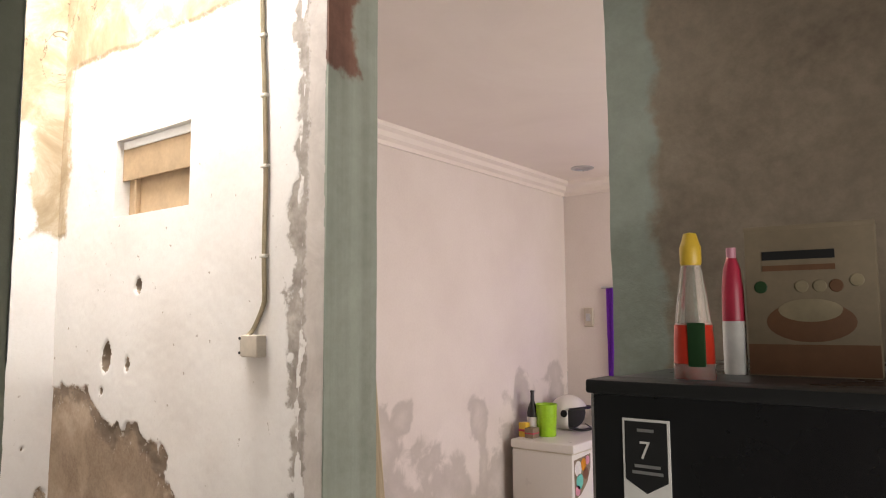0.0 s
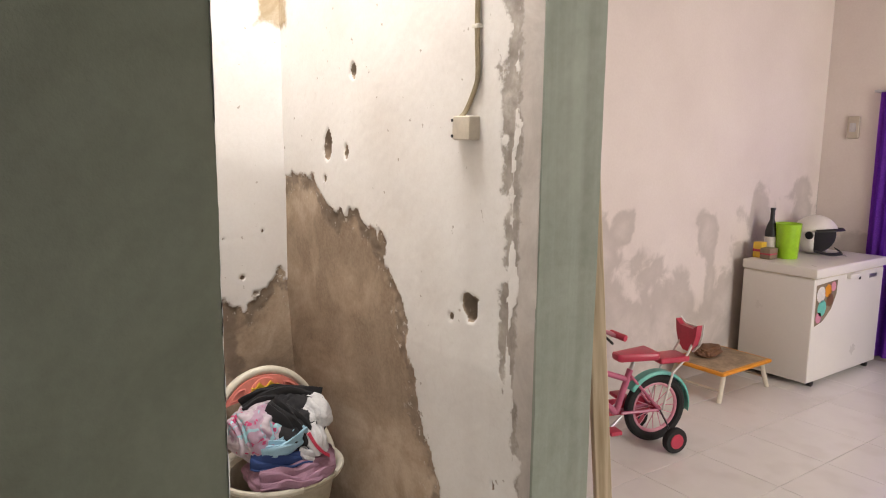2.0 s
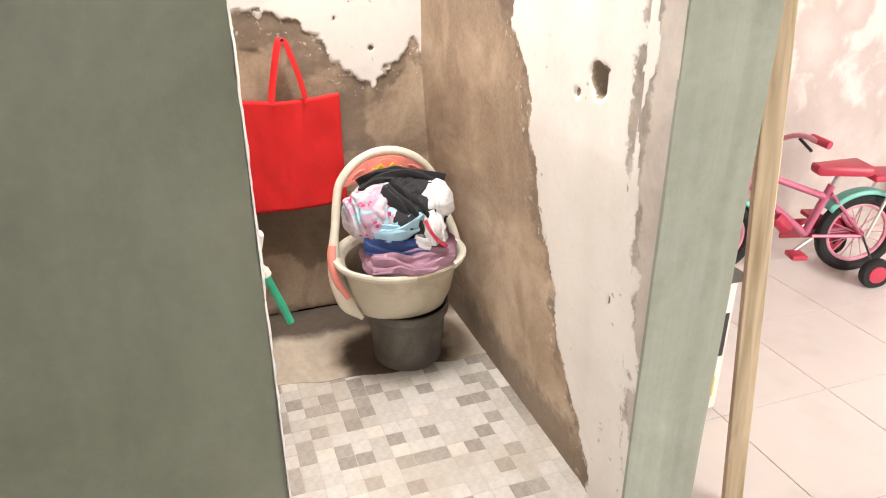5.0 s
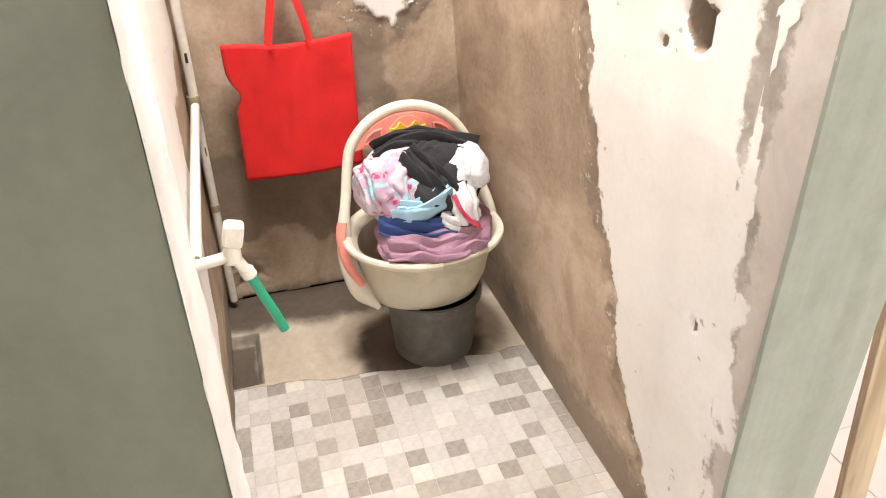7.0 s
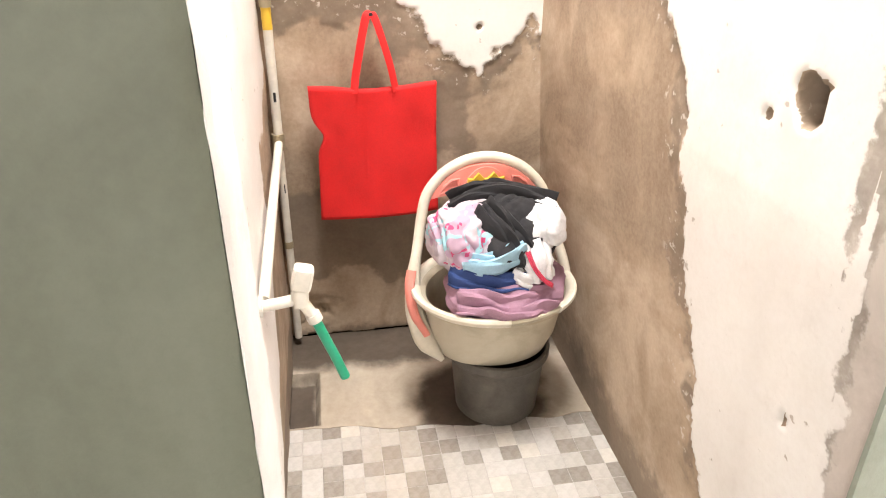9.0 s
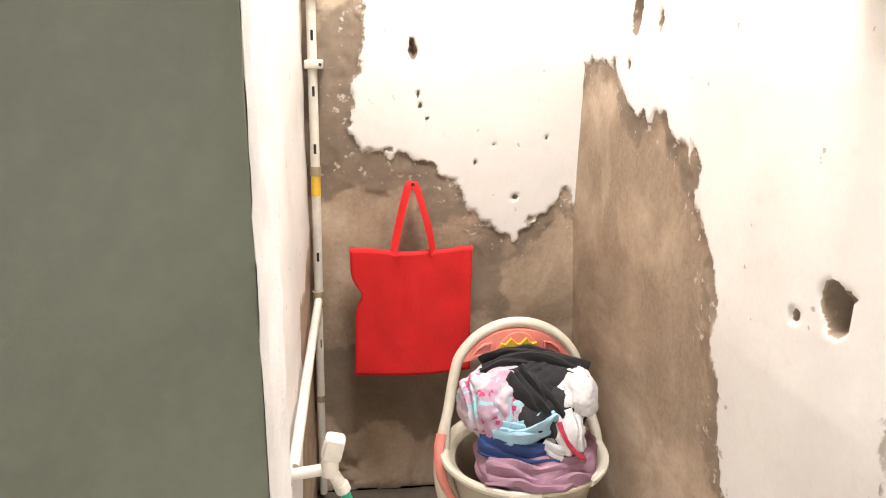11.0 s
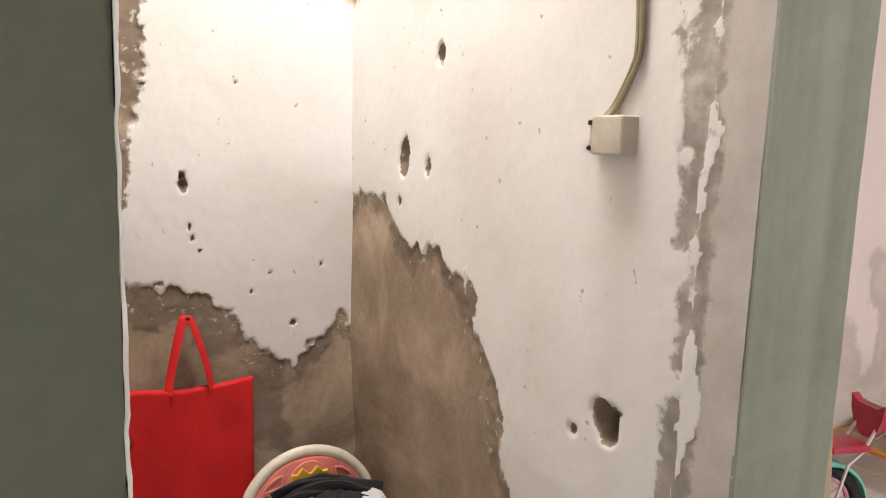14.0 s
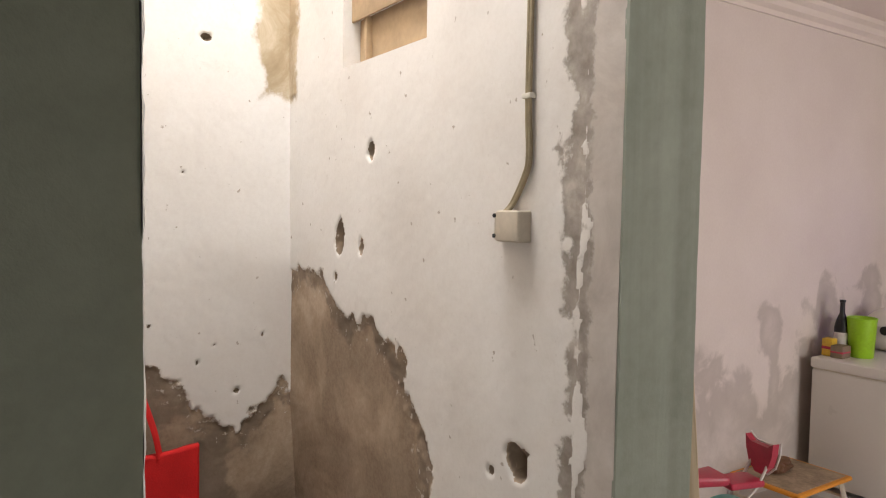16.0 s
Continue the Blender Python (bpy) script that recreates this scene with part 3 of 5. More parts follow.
structure(plaster_sheet("wall_grey", (OPEN, -2.2, 0), (0, 1, 0), (1, 0, 0), 2.718, 3.2, 0.01, grey_relief, 0.13, GREY), "smooth grey-green cement-rendered wall beside the bathroom opening", "wall")
structure(plaster_sheet("doorway_jamb", (-1.432, 0.523, 0), (1, 0, 0), (0, 1, 0), 0.13, 3.2, 0.012,
                        lambda U, Z: (0.0010 * fbm(U, Z, 7, 51) + 0.0016 * fbm(U, Z, 34, 52) - 0.004 * np.clip((U - 0.115) / 0.015, 0, 1) ** 2, {}), 0.004, LIME), "white limewashed end of the grey wall", "jamb")
structure(plaster_sheet("pier_face", (PIER + 0.001, NORTH + 0.002, 0), (0, 1, 0), (1, 0, 0), 0.183, 3.0, 0.01,
                        lambda U, Z: (0.0045 + 0.0012 * fbm(U, Z, 7, 55), {"edge": np.minimum(Z - 2.21, 0.10 - U) + 0.02 * fbm(U, Z, 12, 56)}), 0.004, PILLAR),
          "pale green skimmed wall end with bare brick above", "wall")
structure(plaster_sheet("wall_kitchen", (-0.545, NORTH, 0), (1, 0, 0), (0, -1, 0), 2.15, 3.0, 0.02,
                        lambda U, Z: (0.004 * fbm(U, Z, 5, 61) + 0.002 * fbm(U, Z, 22, 62), {"edge": 0.085 + 0.02 * np.clip(1.8 - Z, 0, 1) - U + 0.02 * fbm(U, Z, 6, 63)}), BACK - NORTH, DARKWALL),
          "dark rough cement wall with a pale green edge", "wall")
slab("lintel_1", (PIER, NORTH + 0.004, 2.62), (-0.545, BACK - 0.004, 3.0), DARK, "dark cement lintel over the living-room doorway", "lintel")
slab("lintel_2", (-1.43, 0.522, 2.85), (OPEN, NORTH, 3.2), GREY, "grey cement lintel over the bathroom opening", "lintel")

# bathroom floor and ceiling
slab("floor_bathroom_bed", (-2.25, 0.44, -0.10), (-1.30, 1.29, -0.0012), PALEGROUT, "grout bed of the mosaic bathroom floor", "floor", 0.0)


# Second colour set: wet cement, and the shade painted round the bucket.
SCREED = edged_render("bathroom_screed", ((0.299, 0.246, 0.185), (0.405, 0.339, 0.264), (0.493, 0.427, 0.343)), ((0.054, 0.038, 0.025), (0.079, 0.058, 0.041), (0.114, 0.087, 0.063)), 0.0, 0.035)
bm = bmesh.new()
bmesh.ops.create_grid(bm, x_segments=90, y_segments=150, size=0.5)
wet_shade_layer = bm.verts.layers.float.new("edge")
for v in bm.verts:
    y = 0.44 + (v.co.y + 0.5) * 0.85
    x = -2.69 + (v.co.x + 0.5) * (0.447 + 0.053 * max(0.0, min(1.0, (y - 0.52) / 0.4)))
    h = 0.003 * noise.noise((x * 9, y * 9, 0)) + 0.0015 * noise.noise((x * 40, y * 40, 2))
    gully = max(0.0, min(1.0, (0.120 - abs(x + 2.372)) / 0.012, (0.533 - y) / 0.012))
    # Wet back strip, dark gully, and a disc that is mostly painted bucket shade.
    v[wet_shade_layer] = max(-2.500 - x + 0.022 * noise.noise((y * 9, 2, 1)), 2 * min(0.112 - abs(x + 2.372), 0.527 - y), 0.185 - math.hypot(x + 2.30, y - 0.98) + 0.05 * noise.noise((x * 12, y * 12, 5)))
    v.co = (x + (0.02 * noise.noise((y * 9, 4, 1)) if v.co.x > 0.49 and y > 0.54 else 0), y, 0.002 + h - 0.035 * gully)
low = bmesh.ops.extrude_face_region(bm, geom=bm.faces[:])
for e in low["geom"]:
    if isinstance(e, bmesh.types.BMVert):
        e.co.z = -0.10
bmesh.ops.recalc_face_normals(bm, faces=bm.faces)
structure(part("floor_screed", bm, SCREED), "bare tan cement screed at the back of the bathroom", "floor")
for lo, hi in (((-2.8, 0.33, 3.2), (-2.30, 1.4, 3.26)), ((-1.50, 0.33, 3.2), (-1.30, 1.4, 3.26)), ((-2.30, 0.33, 3.2), (-1.50, 0.55, 3.26)), ((-2.30, 1.10, 3.2), (-1.50, 1.4, 3.26))):
    slab("ceiling_bathroom", lo, hi, LIME, "bathroom ceiling round a skylight", "ceiling")

# kitchen shell
# Floor kept pale so that it bounces light onto the low grey wall.
slab("floor_kitchen", (-1.30, -2.2, -0.10), (1.6, BACK, -0.006), LIGHTGROUT, "plain kitchen floor", "floor")
slab("ceiling_kitchen", (-1.30, -2.2, 3.0), (1.6, 1.395, 3.06), DARK, "plain kitchen ceiling", "ceiling")
slab("wall_kitchen_south", (-1.43, -2.32, 0), (1.72, -2.2, 3.0), DARK, "plain cement kitchen wall", "wall")
slab("wall_kitchen_east", (1.6, -2.2, 0), (1.72, 1.395, 3.0), DARK, "plain cement kitchen wall", "wall")

# living room shell
LW, LN, LE, LC = -2.742, 5.284, 1.6, 2.685


def living_relief(U, Z):
    """Rising damp in rounded blotches, with drips below them."""
    y = U + BACK
    damp_shade = (np.interp(y, [1.4, 2.6, 3.0, 3.6, 4.0, 4.3, 5.3], [0.45, 0.60, 0.80, 0.72, 0.52, 0.82, 0.65]) - Z) * 0.9
    for cy, cz, ry, rz in ((3.02, 0.86, 0.13, 0.20), (3.20, 0.98, 0.09, 0.10), (3.45, 0.70, 0.20, 0.17), (3.97, 0.90, 0.11, 0.15), (4.04, 0.55, 0.07, 0.30), (4.33, 0.66, 0.10, 0.32), (2.75, 0.75, 0.14, 0.16), (4.55, 0.88, 0.16, 0.22), (5.10, 0.98, 0.16, 0.20)):
        damp_shade = np.maximum(damp_shade, 0.28 * (1 - np.hypot((y - cy) / ry, (Z - cz) / rz)))
    return 0.002 * fbm(U, Z, 2, 82), {"damp_shade": np.clip(damp_shade + 0.13 * fbm(U, Z, 3.4, 81) + 0.03, -1, 0.6)}


def far_relief(U, Z):
    damp_shade = (0.95 - Z) * 0.9 + 0.3 * fbm(U, Z, 2.6, 85) - 0.1 - 0.5 * np.clip(U - 0.6, 0, 2)
    return 0.002 * fbm(U, Z, 2, 86), {"damp_shade": np.clip(damp_shade, -1, 0.6)}


structure(plaster_sheet("wall_living_west", (LW, BACK, 0), (0, 1, 0), (1, 0, 0), LN - BACK, LC, 0.02, living_relief, 0.12, LIVING), "pinkish white living-room wall with grey damp blotches", "wall")
far = plaster_sheet("wall_living_north", (LW, LN, 0), (1, 0, 0), (0, -1, 0), LE - LW, LC, 0.03, far_relief, 0.12, LIVING, hole=(0.55, 1.75, 0.75, 1.75))
structure(far, "pinkish white end wall with a curtained window", "wall")
slab("wall_living_east_sill", (LE, BACK, 0), (LE + 0.12, LN, 0.7), LIVING, "plain wall under the front window", "wall")
slab("wall_living_east_head", (LE, BACK, 2.4), (LE + 0.12, LN, LC), LIVING, "plain wall over the front window", "wall")
slab("wall_living_east_a", (LE, BACK, 0.7), (LE + 0.12, 2.7, 2.4), LIVING, "plain wall beside the front window", "wall")
slab("wall_living_east_b", (LE, 4.5, 0.7), (LE + 0.12, LN, 2.4), LIVING, "plain wall beside the front window", "wall")
slab("wall_living_south", (LW, BACK - 0.06, 0), (-2.70, BACK, 3.0), LIVING, "plain living-room wall", "wall")
slab("ceiling_living", (LW - 0.1, BACK, LC), (LE + 0.1, LN + 0.1, LC + 0.06), CEILING, "smooth pinkish white gypsum ceiling", "ceiling")
slab("floor_living_bed", (LW, BACK, -0.10), (LE, LN, -0.003), LIGHTGROUT, "grout bed of the tiled living-room floor", "floor", 0.0)


def cornice(name, a, b, inward):
    """A stepped gypsum cove along the wall head from a to b."""
    bm = bmesh.new()
    a, b, n = Vector(a), Vector(b), Vector(inward)
    prof = [(0, 0), (0.012, 0), (0.016, 0.025), (0.045, 0.04), (0.055, 0.07), (0.085, 0.085), (0.09, 0.11), (0, 0.11)]
    ends = [[bm.verts.new(p + n * o + Vector((0, 0, LC - 0.11 + h))) for o, h in prof] for p in (a, b)]
    for k in range(len(prof)):
        j = (k + 1) % len(prof)
        bm.faces.new((ends[0][k], ends[0][j], ends[1][j], ends[1][k]))
    bm.faces.new(ends[0])
    bm.faces.new(ends[1][::-1])
    bmesh.ops.recalc_face_normals(bm, faces=bm.faces)
    return structure(part(name, bm, CEILING, smooth=False), "white stepped plaster cornice", "cornice")


cornice("trim_cornice_west", (LW + 0.001, BACK, 0), (LW + 0.001, LN, 0), (1, 0, 0))
cornice("trim_cornice_north", (LW, LN - 0.001, 0), (LE, LN - 0.001, 0), (0, -1, 0))

# vent window in the peeling wall
vent = structure(thing("window_1", Matrix(), "small recessed vent closed with tan boards", "window"), "small recessed vent closed with tan boards", "window")
part("pane", box((-2.30, 1.262, 1.90), (-1.87, 1.272, 2.035), 0.002), BOARD, vent)
part("pane", box((-2.30, 1.236, 2.025), (-1.87, 1.244, 2.17), 0.002), BOARD, vent, "lifted upper board")
part("window_frame", box((-2.285, 1.228, 2.130), (-1.875, 1.236, 2.157), 0.003), LIME, vent)
part("mullion", box((-2.24, 1.244, 1.905), (-2.225, 1.262, 2.03), 0.002), BOARD, vent)

# curtained window and small vent light on the end wall
win = structure(thing("window_2", Matrix(), "bright window behind a purple curtain", "window"), "bright window behind a purple curtain", "window")
for lo, hi in (((-2.202, 5.324, 0.745), (-2.152, 5.364, 1.755)), ((-1.032, 5.324, 0.745), (-0.982, 5.364, 1.755)), ((-2.152, 5.324, 0.745), (-1.032, 5.364, 0.79)), ((-2.152, 5.324, 1.71), (-1.032, 5.364, 1.755)), ((-1.612, 5.324, 0.79), (-1.572, 5.364, 1.71))):
    part("window_frame", box(lo, hi, 0.003), WHITEGLOSS, win)
ventlight = structure(thing("window_3", Matrix(), "small bright vent light in a grey frame high on the wall", "window"), "small bright vent light in a grey frame high on the wall", "window")
for lo, hi in (((-2.155, 5.259, 1.925), (-2.125, 5.282, 2.065)), ((-1.935, 5.259, 1.925), (-1.905, 5.282, 2.065)), ((-2.125, 5.259, 1.925), (-1.935, 5.282, 1.950)), ((-2.125, 5.259, 2.040), (-1.935, 5.282, 2.065))):
    part("window_frame", box(lo, hi, 0.002), SILVER, ventlight)
part("pane", box((-2.125, 5.272, 1.950), (-1.935, 5.280, 2.040)), DAYGLOW, ventlight)


# ---- bathroom things ----
def tote_bag():
    t = thing("tote_bag", pose(WEST + 0.045, 0.74, 0.44), "bright red non-woven tote bag hanging from a nail", "bag")
    bm = bmesh.new()
    bmesh.ops.create_grid(bm, x_segments=36, y_segments=40, size=0.5)
    bmesh.ops.rotate(bm, verts=bm.verts, cent=(0, 0, 0), matrix=Matrix.Rotation(radians(90), 3, "X") @ Matrix.Identity(3))
    for v in bm.verts:
        a, h = v.co.x * 2, v.co.z + 0.5
        w = 0.172 - 0.003 * math.sin(math.pi * h)
        if a < 0:
            w -= (0.022 * math.exp(-((h - 0.64) / 0.09) ** 2) + 0.010 / (1 + math.exp((h - 0.66) / 0.03))) * -a
        fold = 0.006 * math.sin(3.2 * a + 1.2 * h + 0.5) * (0.4 + 0.6 * h) + 0.003 * math.sin(8 * a - 3 * h) * h + 0.003 * noise.noise((a * 3, h * 4, 1))
        crease = -0.003 * math.exp(-((a + 0.08 + 0.12 * (1 - h)) / 0.06) ** 2) * (h > 0.25)
        v.co = (0.012 + 0.020 * (1 - h) ** 2 * (1 - a * a) + fold + crease, a * w, 0.005 + 0.375 * h - 0.012 * (1 - abs(a)) * h ** 4 + 0.004 * a * (1 - h) ** 4)
    ob = part("body", bm, RED, t)
    mod = ob.modifiers.new("cloth", "SOLIDIFY")
    mod.thickness, mod.offset = 0.022, 0
    for s in (-0.045, -0.02):
        bm = tube(smooth_path([(0.02 + (s + .045) * 0.4, -0.052, 0.362), (0.015, -0.042, 0.42), (0.0 + (s + .045) * 0.2, -0.012, 0.545), (0.0, 0.002, 0.556), (0.005, 0.014, 0.545), (0.018, 0.045, 0.44), (0.02, 0.060, 0.362)]), 0.0135, 8, flat=0.18)
        part("handle", bm, RED, t)
    nail = thing("nail", pose(WEST, 0.742, 0.992), "rusty nail in the cement wall", "nail")
    part("shank", tube([(-0.02, 0, 0), (0.055, 0, 0.006)], 0.0025, 6), BLACKPLASTIC, nail)
    part("head", tube([(0.053, 0, 0.006), (0.057, 0, 0.006)], 0.006, 8), BLACKPLASTIC, nail)


tote_bag()


def bucket():
    t = thing("bucket", pose(-2.275, 1.02, 0.004), "dark grey rubber bucket standing on the cement floor", "bucket")
    part("body", lathe([(0.10, 0.0), (0.112, 0.006), (0.126, 0.165), (0.134, 0.18), (0.138, 0.18), (0.138, 0.203), (0.130, 0.205), (0.122, 0.165), (0.106, 0.012), (0, 0.012)], 40), BUCKET, t)
    part("foot_ring", lathe([(0.096, -0.002), (0.106, -0.002), (0.108, 0.012), (0.1, 0.012)], 40), BUCKET, t)


bucket()


def bath_tub():
    """A small oval baby bath with a high arched backrest."""
    t = thing("baby_bath", pose(-2.265, 1.0, 0.203), "cream plastic baby bath with a coral-trimmed arched backrest, on a bucket", "baby bath")
    n = 56
    bm = bmesh.new()
    rings = []
    for sx, sy, z in ((0.085, 0.125, 0.0), (0.102, 0.143, 0.005), (0.130, 0.165, 0.06), (0.152, 0.182, 0.155), (0.174, 0.200, 0.162), (0.176, 0.202, 0.174), (0.166, 0.191, 0.180), (0.148, 0.174, 0.166), (0.124, 0.158, 0.06), (0.09, 0.13, 0.014)):
        ring = []
        for i in range(n):
            c, s = math.cos(2 * math.pi * i / n), math.sin(2 * math.pi * i / n)
            lip = 0.016 * max(0, -c) if z > 0.1 else 0
            ring.append(bm.verts.new((sx * c, sy * s, z + lip)))
        rings.append(ring)
    for a, b in zip(rings, rings[1:]):
        for i in range(n):
            bm.faces.new((a[i], a[(i + 1) % n], b[(i + 1) % n], b[i]))
    bm.faces.new(rings[0][::-1])
    bm.faces.new(rings[-1])
    part("basin", bm, BUFF, t)
    rim = [(0.173 * math.cos(a), 0.199 * math.sin(a), 0.177 + 0.016 * max(0, -math.cos(a))) for a in [2 * math.pi * i / 64 for i in range(64)]]
    part("rim", tube(rim[7:] + rim[:1], 0.0165, 10, flat=0.62), CREAM, t)
    part("rim_lip", tube(rim[:8], 0.0125, 10, flat=0.6), BUFF, t, "stained buff front lip")
    half = [(0.050, 0.140, 0.0), (0.022, 0.180, 0.05), (-0.006, 0.204, 0.125), (-0.045, 0.200, 0.20), (-0.085, 0.182, 0.27), (-0.112, 0.168, 0.335), (-0.130, 0.150, 0.39), (-0.140, 0.106, 0.439), (-0.145, 0.054, 0.466)]
    arch = smooth_path([(x, -y, z) for x, y, z in half] + [(-0.146, 0.0, 0.475)] + [(x, y, z) for x, y, z in half[::-1][:-2]], 8)
    part("backrest_frame", tube(arch, 0.012, 12, radii=[(0.0140 + 0.015 * max(0, 1 - abs(i - 9) / 20)) * min(1.0, 0.3 + i / 9) for i in range(len(arch))]), CREAM, t)

    def crescent(x0, depth, w, lo, hi, cut=0.0):
        bm = bmesh.new()
        m, k = 40, 6
        sheets = []
        for dx in (0, -depth):
            rows = []
            for i in range(m + 1):
                y = -w + 2 * w * i / m
                top = hi - (hi - lo - 0.006) * (abs(y) / w) ** 2.3
                bot = lo + cut * (1 - (y / w) ** 2)
                rows.append([bm.verts.new((x0 + dx - 0.06 * ((bot + (top - bot) * j / k) - lo), y, bot + (top - bot) * j / k)) for j in range(k + 1)])
            sheets.append(rows)
        f, b = sheets
        for i in range(m):
            for j in range(k):
                bm.faces.new((f[i][j], f[i + 1][j], f[i + 1][j + 1], f[i][j + 1]))
                bm.faces.new((b[i][j + 1], b[i + 1][j + 1], b[i + 1][j], b[i][j]))
            bm.faces.new((b[i][0], b[i + 1][0], f[i + 1][0], f[i][0]))
            bm.faces.new((f[i][k], f[i + 1][k], b[i + 1][k], b[i][k]))
        for i, s in ((0, 1), (m, -1)):
            for j in range(k):
                q = (f[i][j], f[i][j + 1], b[i][j + 1], b[i][j])
                bm.faces.new(q[::s])
        bmesh.ops.recalc_face_normals(bm, faces=bm.faces)
        return bm

    part("backrest_inlay", crescent(-0.122, 0.016, 0.146, 0.388, 0.474, 0.018), CORAL, t, "coral pink crescent inlay")
    for s in (-1, 1):
        loop = [(-0.1215 - 0.06 * (z - 0.385), s * y, z) for y, z in ((0.118, 0.404), (0.072, 0.410), (0.070, 0.440), (0.088, 0.436), (0.106, 0.422))]
        part("inlay_groove", tube(loop, 0.0042, 8, closed=True), CORAL, t)
    part("inlay_panel", crescent(-0.119, 0.006, 0.058, 0.415, 0.468, 0.0), CORAL, t)
    part("side_inlay", tube(smooth_path([(0.036, -0.181, 0.070), (0.016, -0.207, 0.125), (-0.012, -0.214, 0.185), (-0.032, -0.206, 0.225)], 6), 0.0155, 10, flat=0.6), CORAL, t, "coral pink side inlay")
    bm = bmesh.new()
    crown = [(-0.050, 0.426), (-0.047, 0.442), (-0.034, 0.440), (-0.020, 0.456), (-0.004, 0.440), (0.004, 0.440), (0.020, 0.456), (0.034, 0.440), (0.047, 0.442), (0.050, 0.426), (0.02, 0.420), (-0.02, 0.420)]
    f = bm.faces.new([bm.verts.new((-0.1115, y, z)) for y, z in crown])
    ext = bmesh.ops.extrude_face_region(bm, geom=[f])
    bmesh.ops.translate(bm, verts=[e for e in ext["geom"] if isinstance(e, bmesh.types.BMVert)], vec=(-0.012, 0, 0))
    bmesh.ops.recalc_face_normals(bm, faces=bm.faces)
    part("crown_emblem", bm, YELLOW, t, "yellow crown emblem", smooth=False)
    for piece in t.children:
        if piece.name.split(".")[0] in ("inlay_panel", "crown_emblem", "backrest_inlay", "inlay_groove"):
            piece.location.z -= 0.013


bath_tub()


def heap(name, at, size, material, label, seed, folds=1.0, turn=0.0, category="clothing", run=(3.0, 1.0, 4.0)):
    """A crumpled garment: a rounded lump with long soft folds that bend over it."""
    bm = bmesh.new()
    bmesh.ops.create_icosphere(bm, subdivisions=6, radius=1)
    axis = Vector(run)
    for v in bm.verts:
        d = v.co.normalized()
        w = d + 0.55 * Vector((noise.noise(d * 1.1 + Vector((0, seed, 0))), noise.noise(d * 1.1 + Vector((5, seed, 0))), noise.noise(d * 1.1 + Vector((9, seed, 0)))))
        p = axis.dot(w) + seed
        ridge = 1 - abs(math.sin(p)) ** 0.7
        ridge2 = 1 - abs(math.sin(1.9 * p + 3 * w.y)) ** 0.8
        f = 0.20 * noise.noise(d * 1.5 + Vector((seed, 0, 0))) + folds * (-0.17 * ridge - 0.07 * ridge2 + 0.03 * noise.noise(d * 8 + Vector((seed, 3, 1))))
        v.co = Vector([c * s for c, s in zip(d * (1.06 + f), size)])
        v.co.z = max(v.co.z, -size[2] * 0.85)
    ob = part(name, bm, material)
    ob.matrix_world = pose(*at, 0, 0, turn)
    return tagged(ob, label, category, "laundry heaped in the bath" if category == "clothing" else "")


def draped(name, spine, width, material, label, seed, sag=0.02, thick=0.006, crumple=1.0):
    """A strip of cloth laid over the heap along a spine, with creases along its length."""
    pts = smooth_path(spine, 8)
    bm = bmesh.new()
    rows = []
    m = 22
    for i, p in enumerate(pts):
        d = (pts[min(i + 1, len(pts) - 1)] - pts[max(i - 1, 0)]).normalized()
        side = d.cross(Vector((0.55, 0, 0.83))).normalized()
        up = side.cross(d).normalized()
        wd = width * (1 + 0.18 * noise.noise((i * 0.13, seed, 0)))
        row = []
        for j in range(m + 1):
            s = 2 * j / m - 1
            crease = 0.010 * math.sin(s * 6 + 0.12 * i + seed) + 0.006 * math.sin(s * 13 - 0.2 * i) + 0.010 * noise.noise((s * 2, i * 0.12, seed))
            row.append(bm.verts.new(p + side * (s * wd * (1 + 0.05 * math.sin(i * 0.9 + seed))) + up * (crumple * crease - sag * s * s)))
        rows.append(row)
    for a, b in zip(rows, rows[1:]):
        for j in range(m):
            bm.faces.new((a[j], a[j + 1], b[j + 1], b[j]))
    ob = part(name, bm, material)
    mod = ob.modifiers.new("thick", "SOLIDIFY")
    mod.thickness, mod.offset = thick, 0
    return tagged(ob, label, "clothing", "laundry heaped in the bath")


heap("towel", (-2.225, 1.015, 0.395), (0.118, 0.150, 0.075), MAUVE, "mauve terry towel bunched in the bath", 2.0, 0.45, run=(1.6, 1.2, 2.4))
heap("towel", (-2.27, 1.105, 0.40), (0.09, 0.075, 0.05), MAUVE, "corner of a mauve towel at the bath's rim", 7.7, 0.8)
heap("dress", (-2.275, 0.930, 0.525), (0.105, 0.100, 0.095), PRINT, "crumpled printed cotton dress with pink flowers", 4.1, 1.0, run=(1.5, 3.5, 2.5))
heap("trousers", (-2.26, 1.03, 0.52), (0.105, 0.125, 0.11), BLACKCLOTH, "black trousers bunched in the middle of the heap", 8.4, 0.9)
heap("vest", (-2.240, 1.106, 0.563), (0.076, 0.058, 0.060), WHITECLOTH, "white cotton vest draped over the heap", 9.2, 0.8, run=(0.8, 1.4, 1.0))
draped("towel", [(-2.15, 0.885, 0.435), (-2.125, 0.94, 0.440), (-2.115, 1.0, 0.425), (-2.125, 1.07, 0.43), (-2.15, 1.12, 0.41)], 0.042, MAUVE, "hemmed edge of the mauve towel folded over", 1.0)
draped("trousers", [(-2.20, 0.880, 0.485), (-2.165, 0.93, 0.482), (-2.15, 0.99, 0.474), (-2.155, 1.05, 0.468)], 0.034, NAVY, "navy cotton trousers folded over the heap", 5.3)
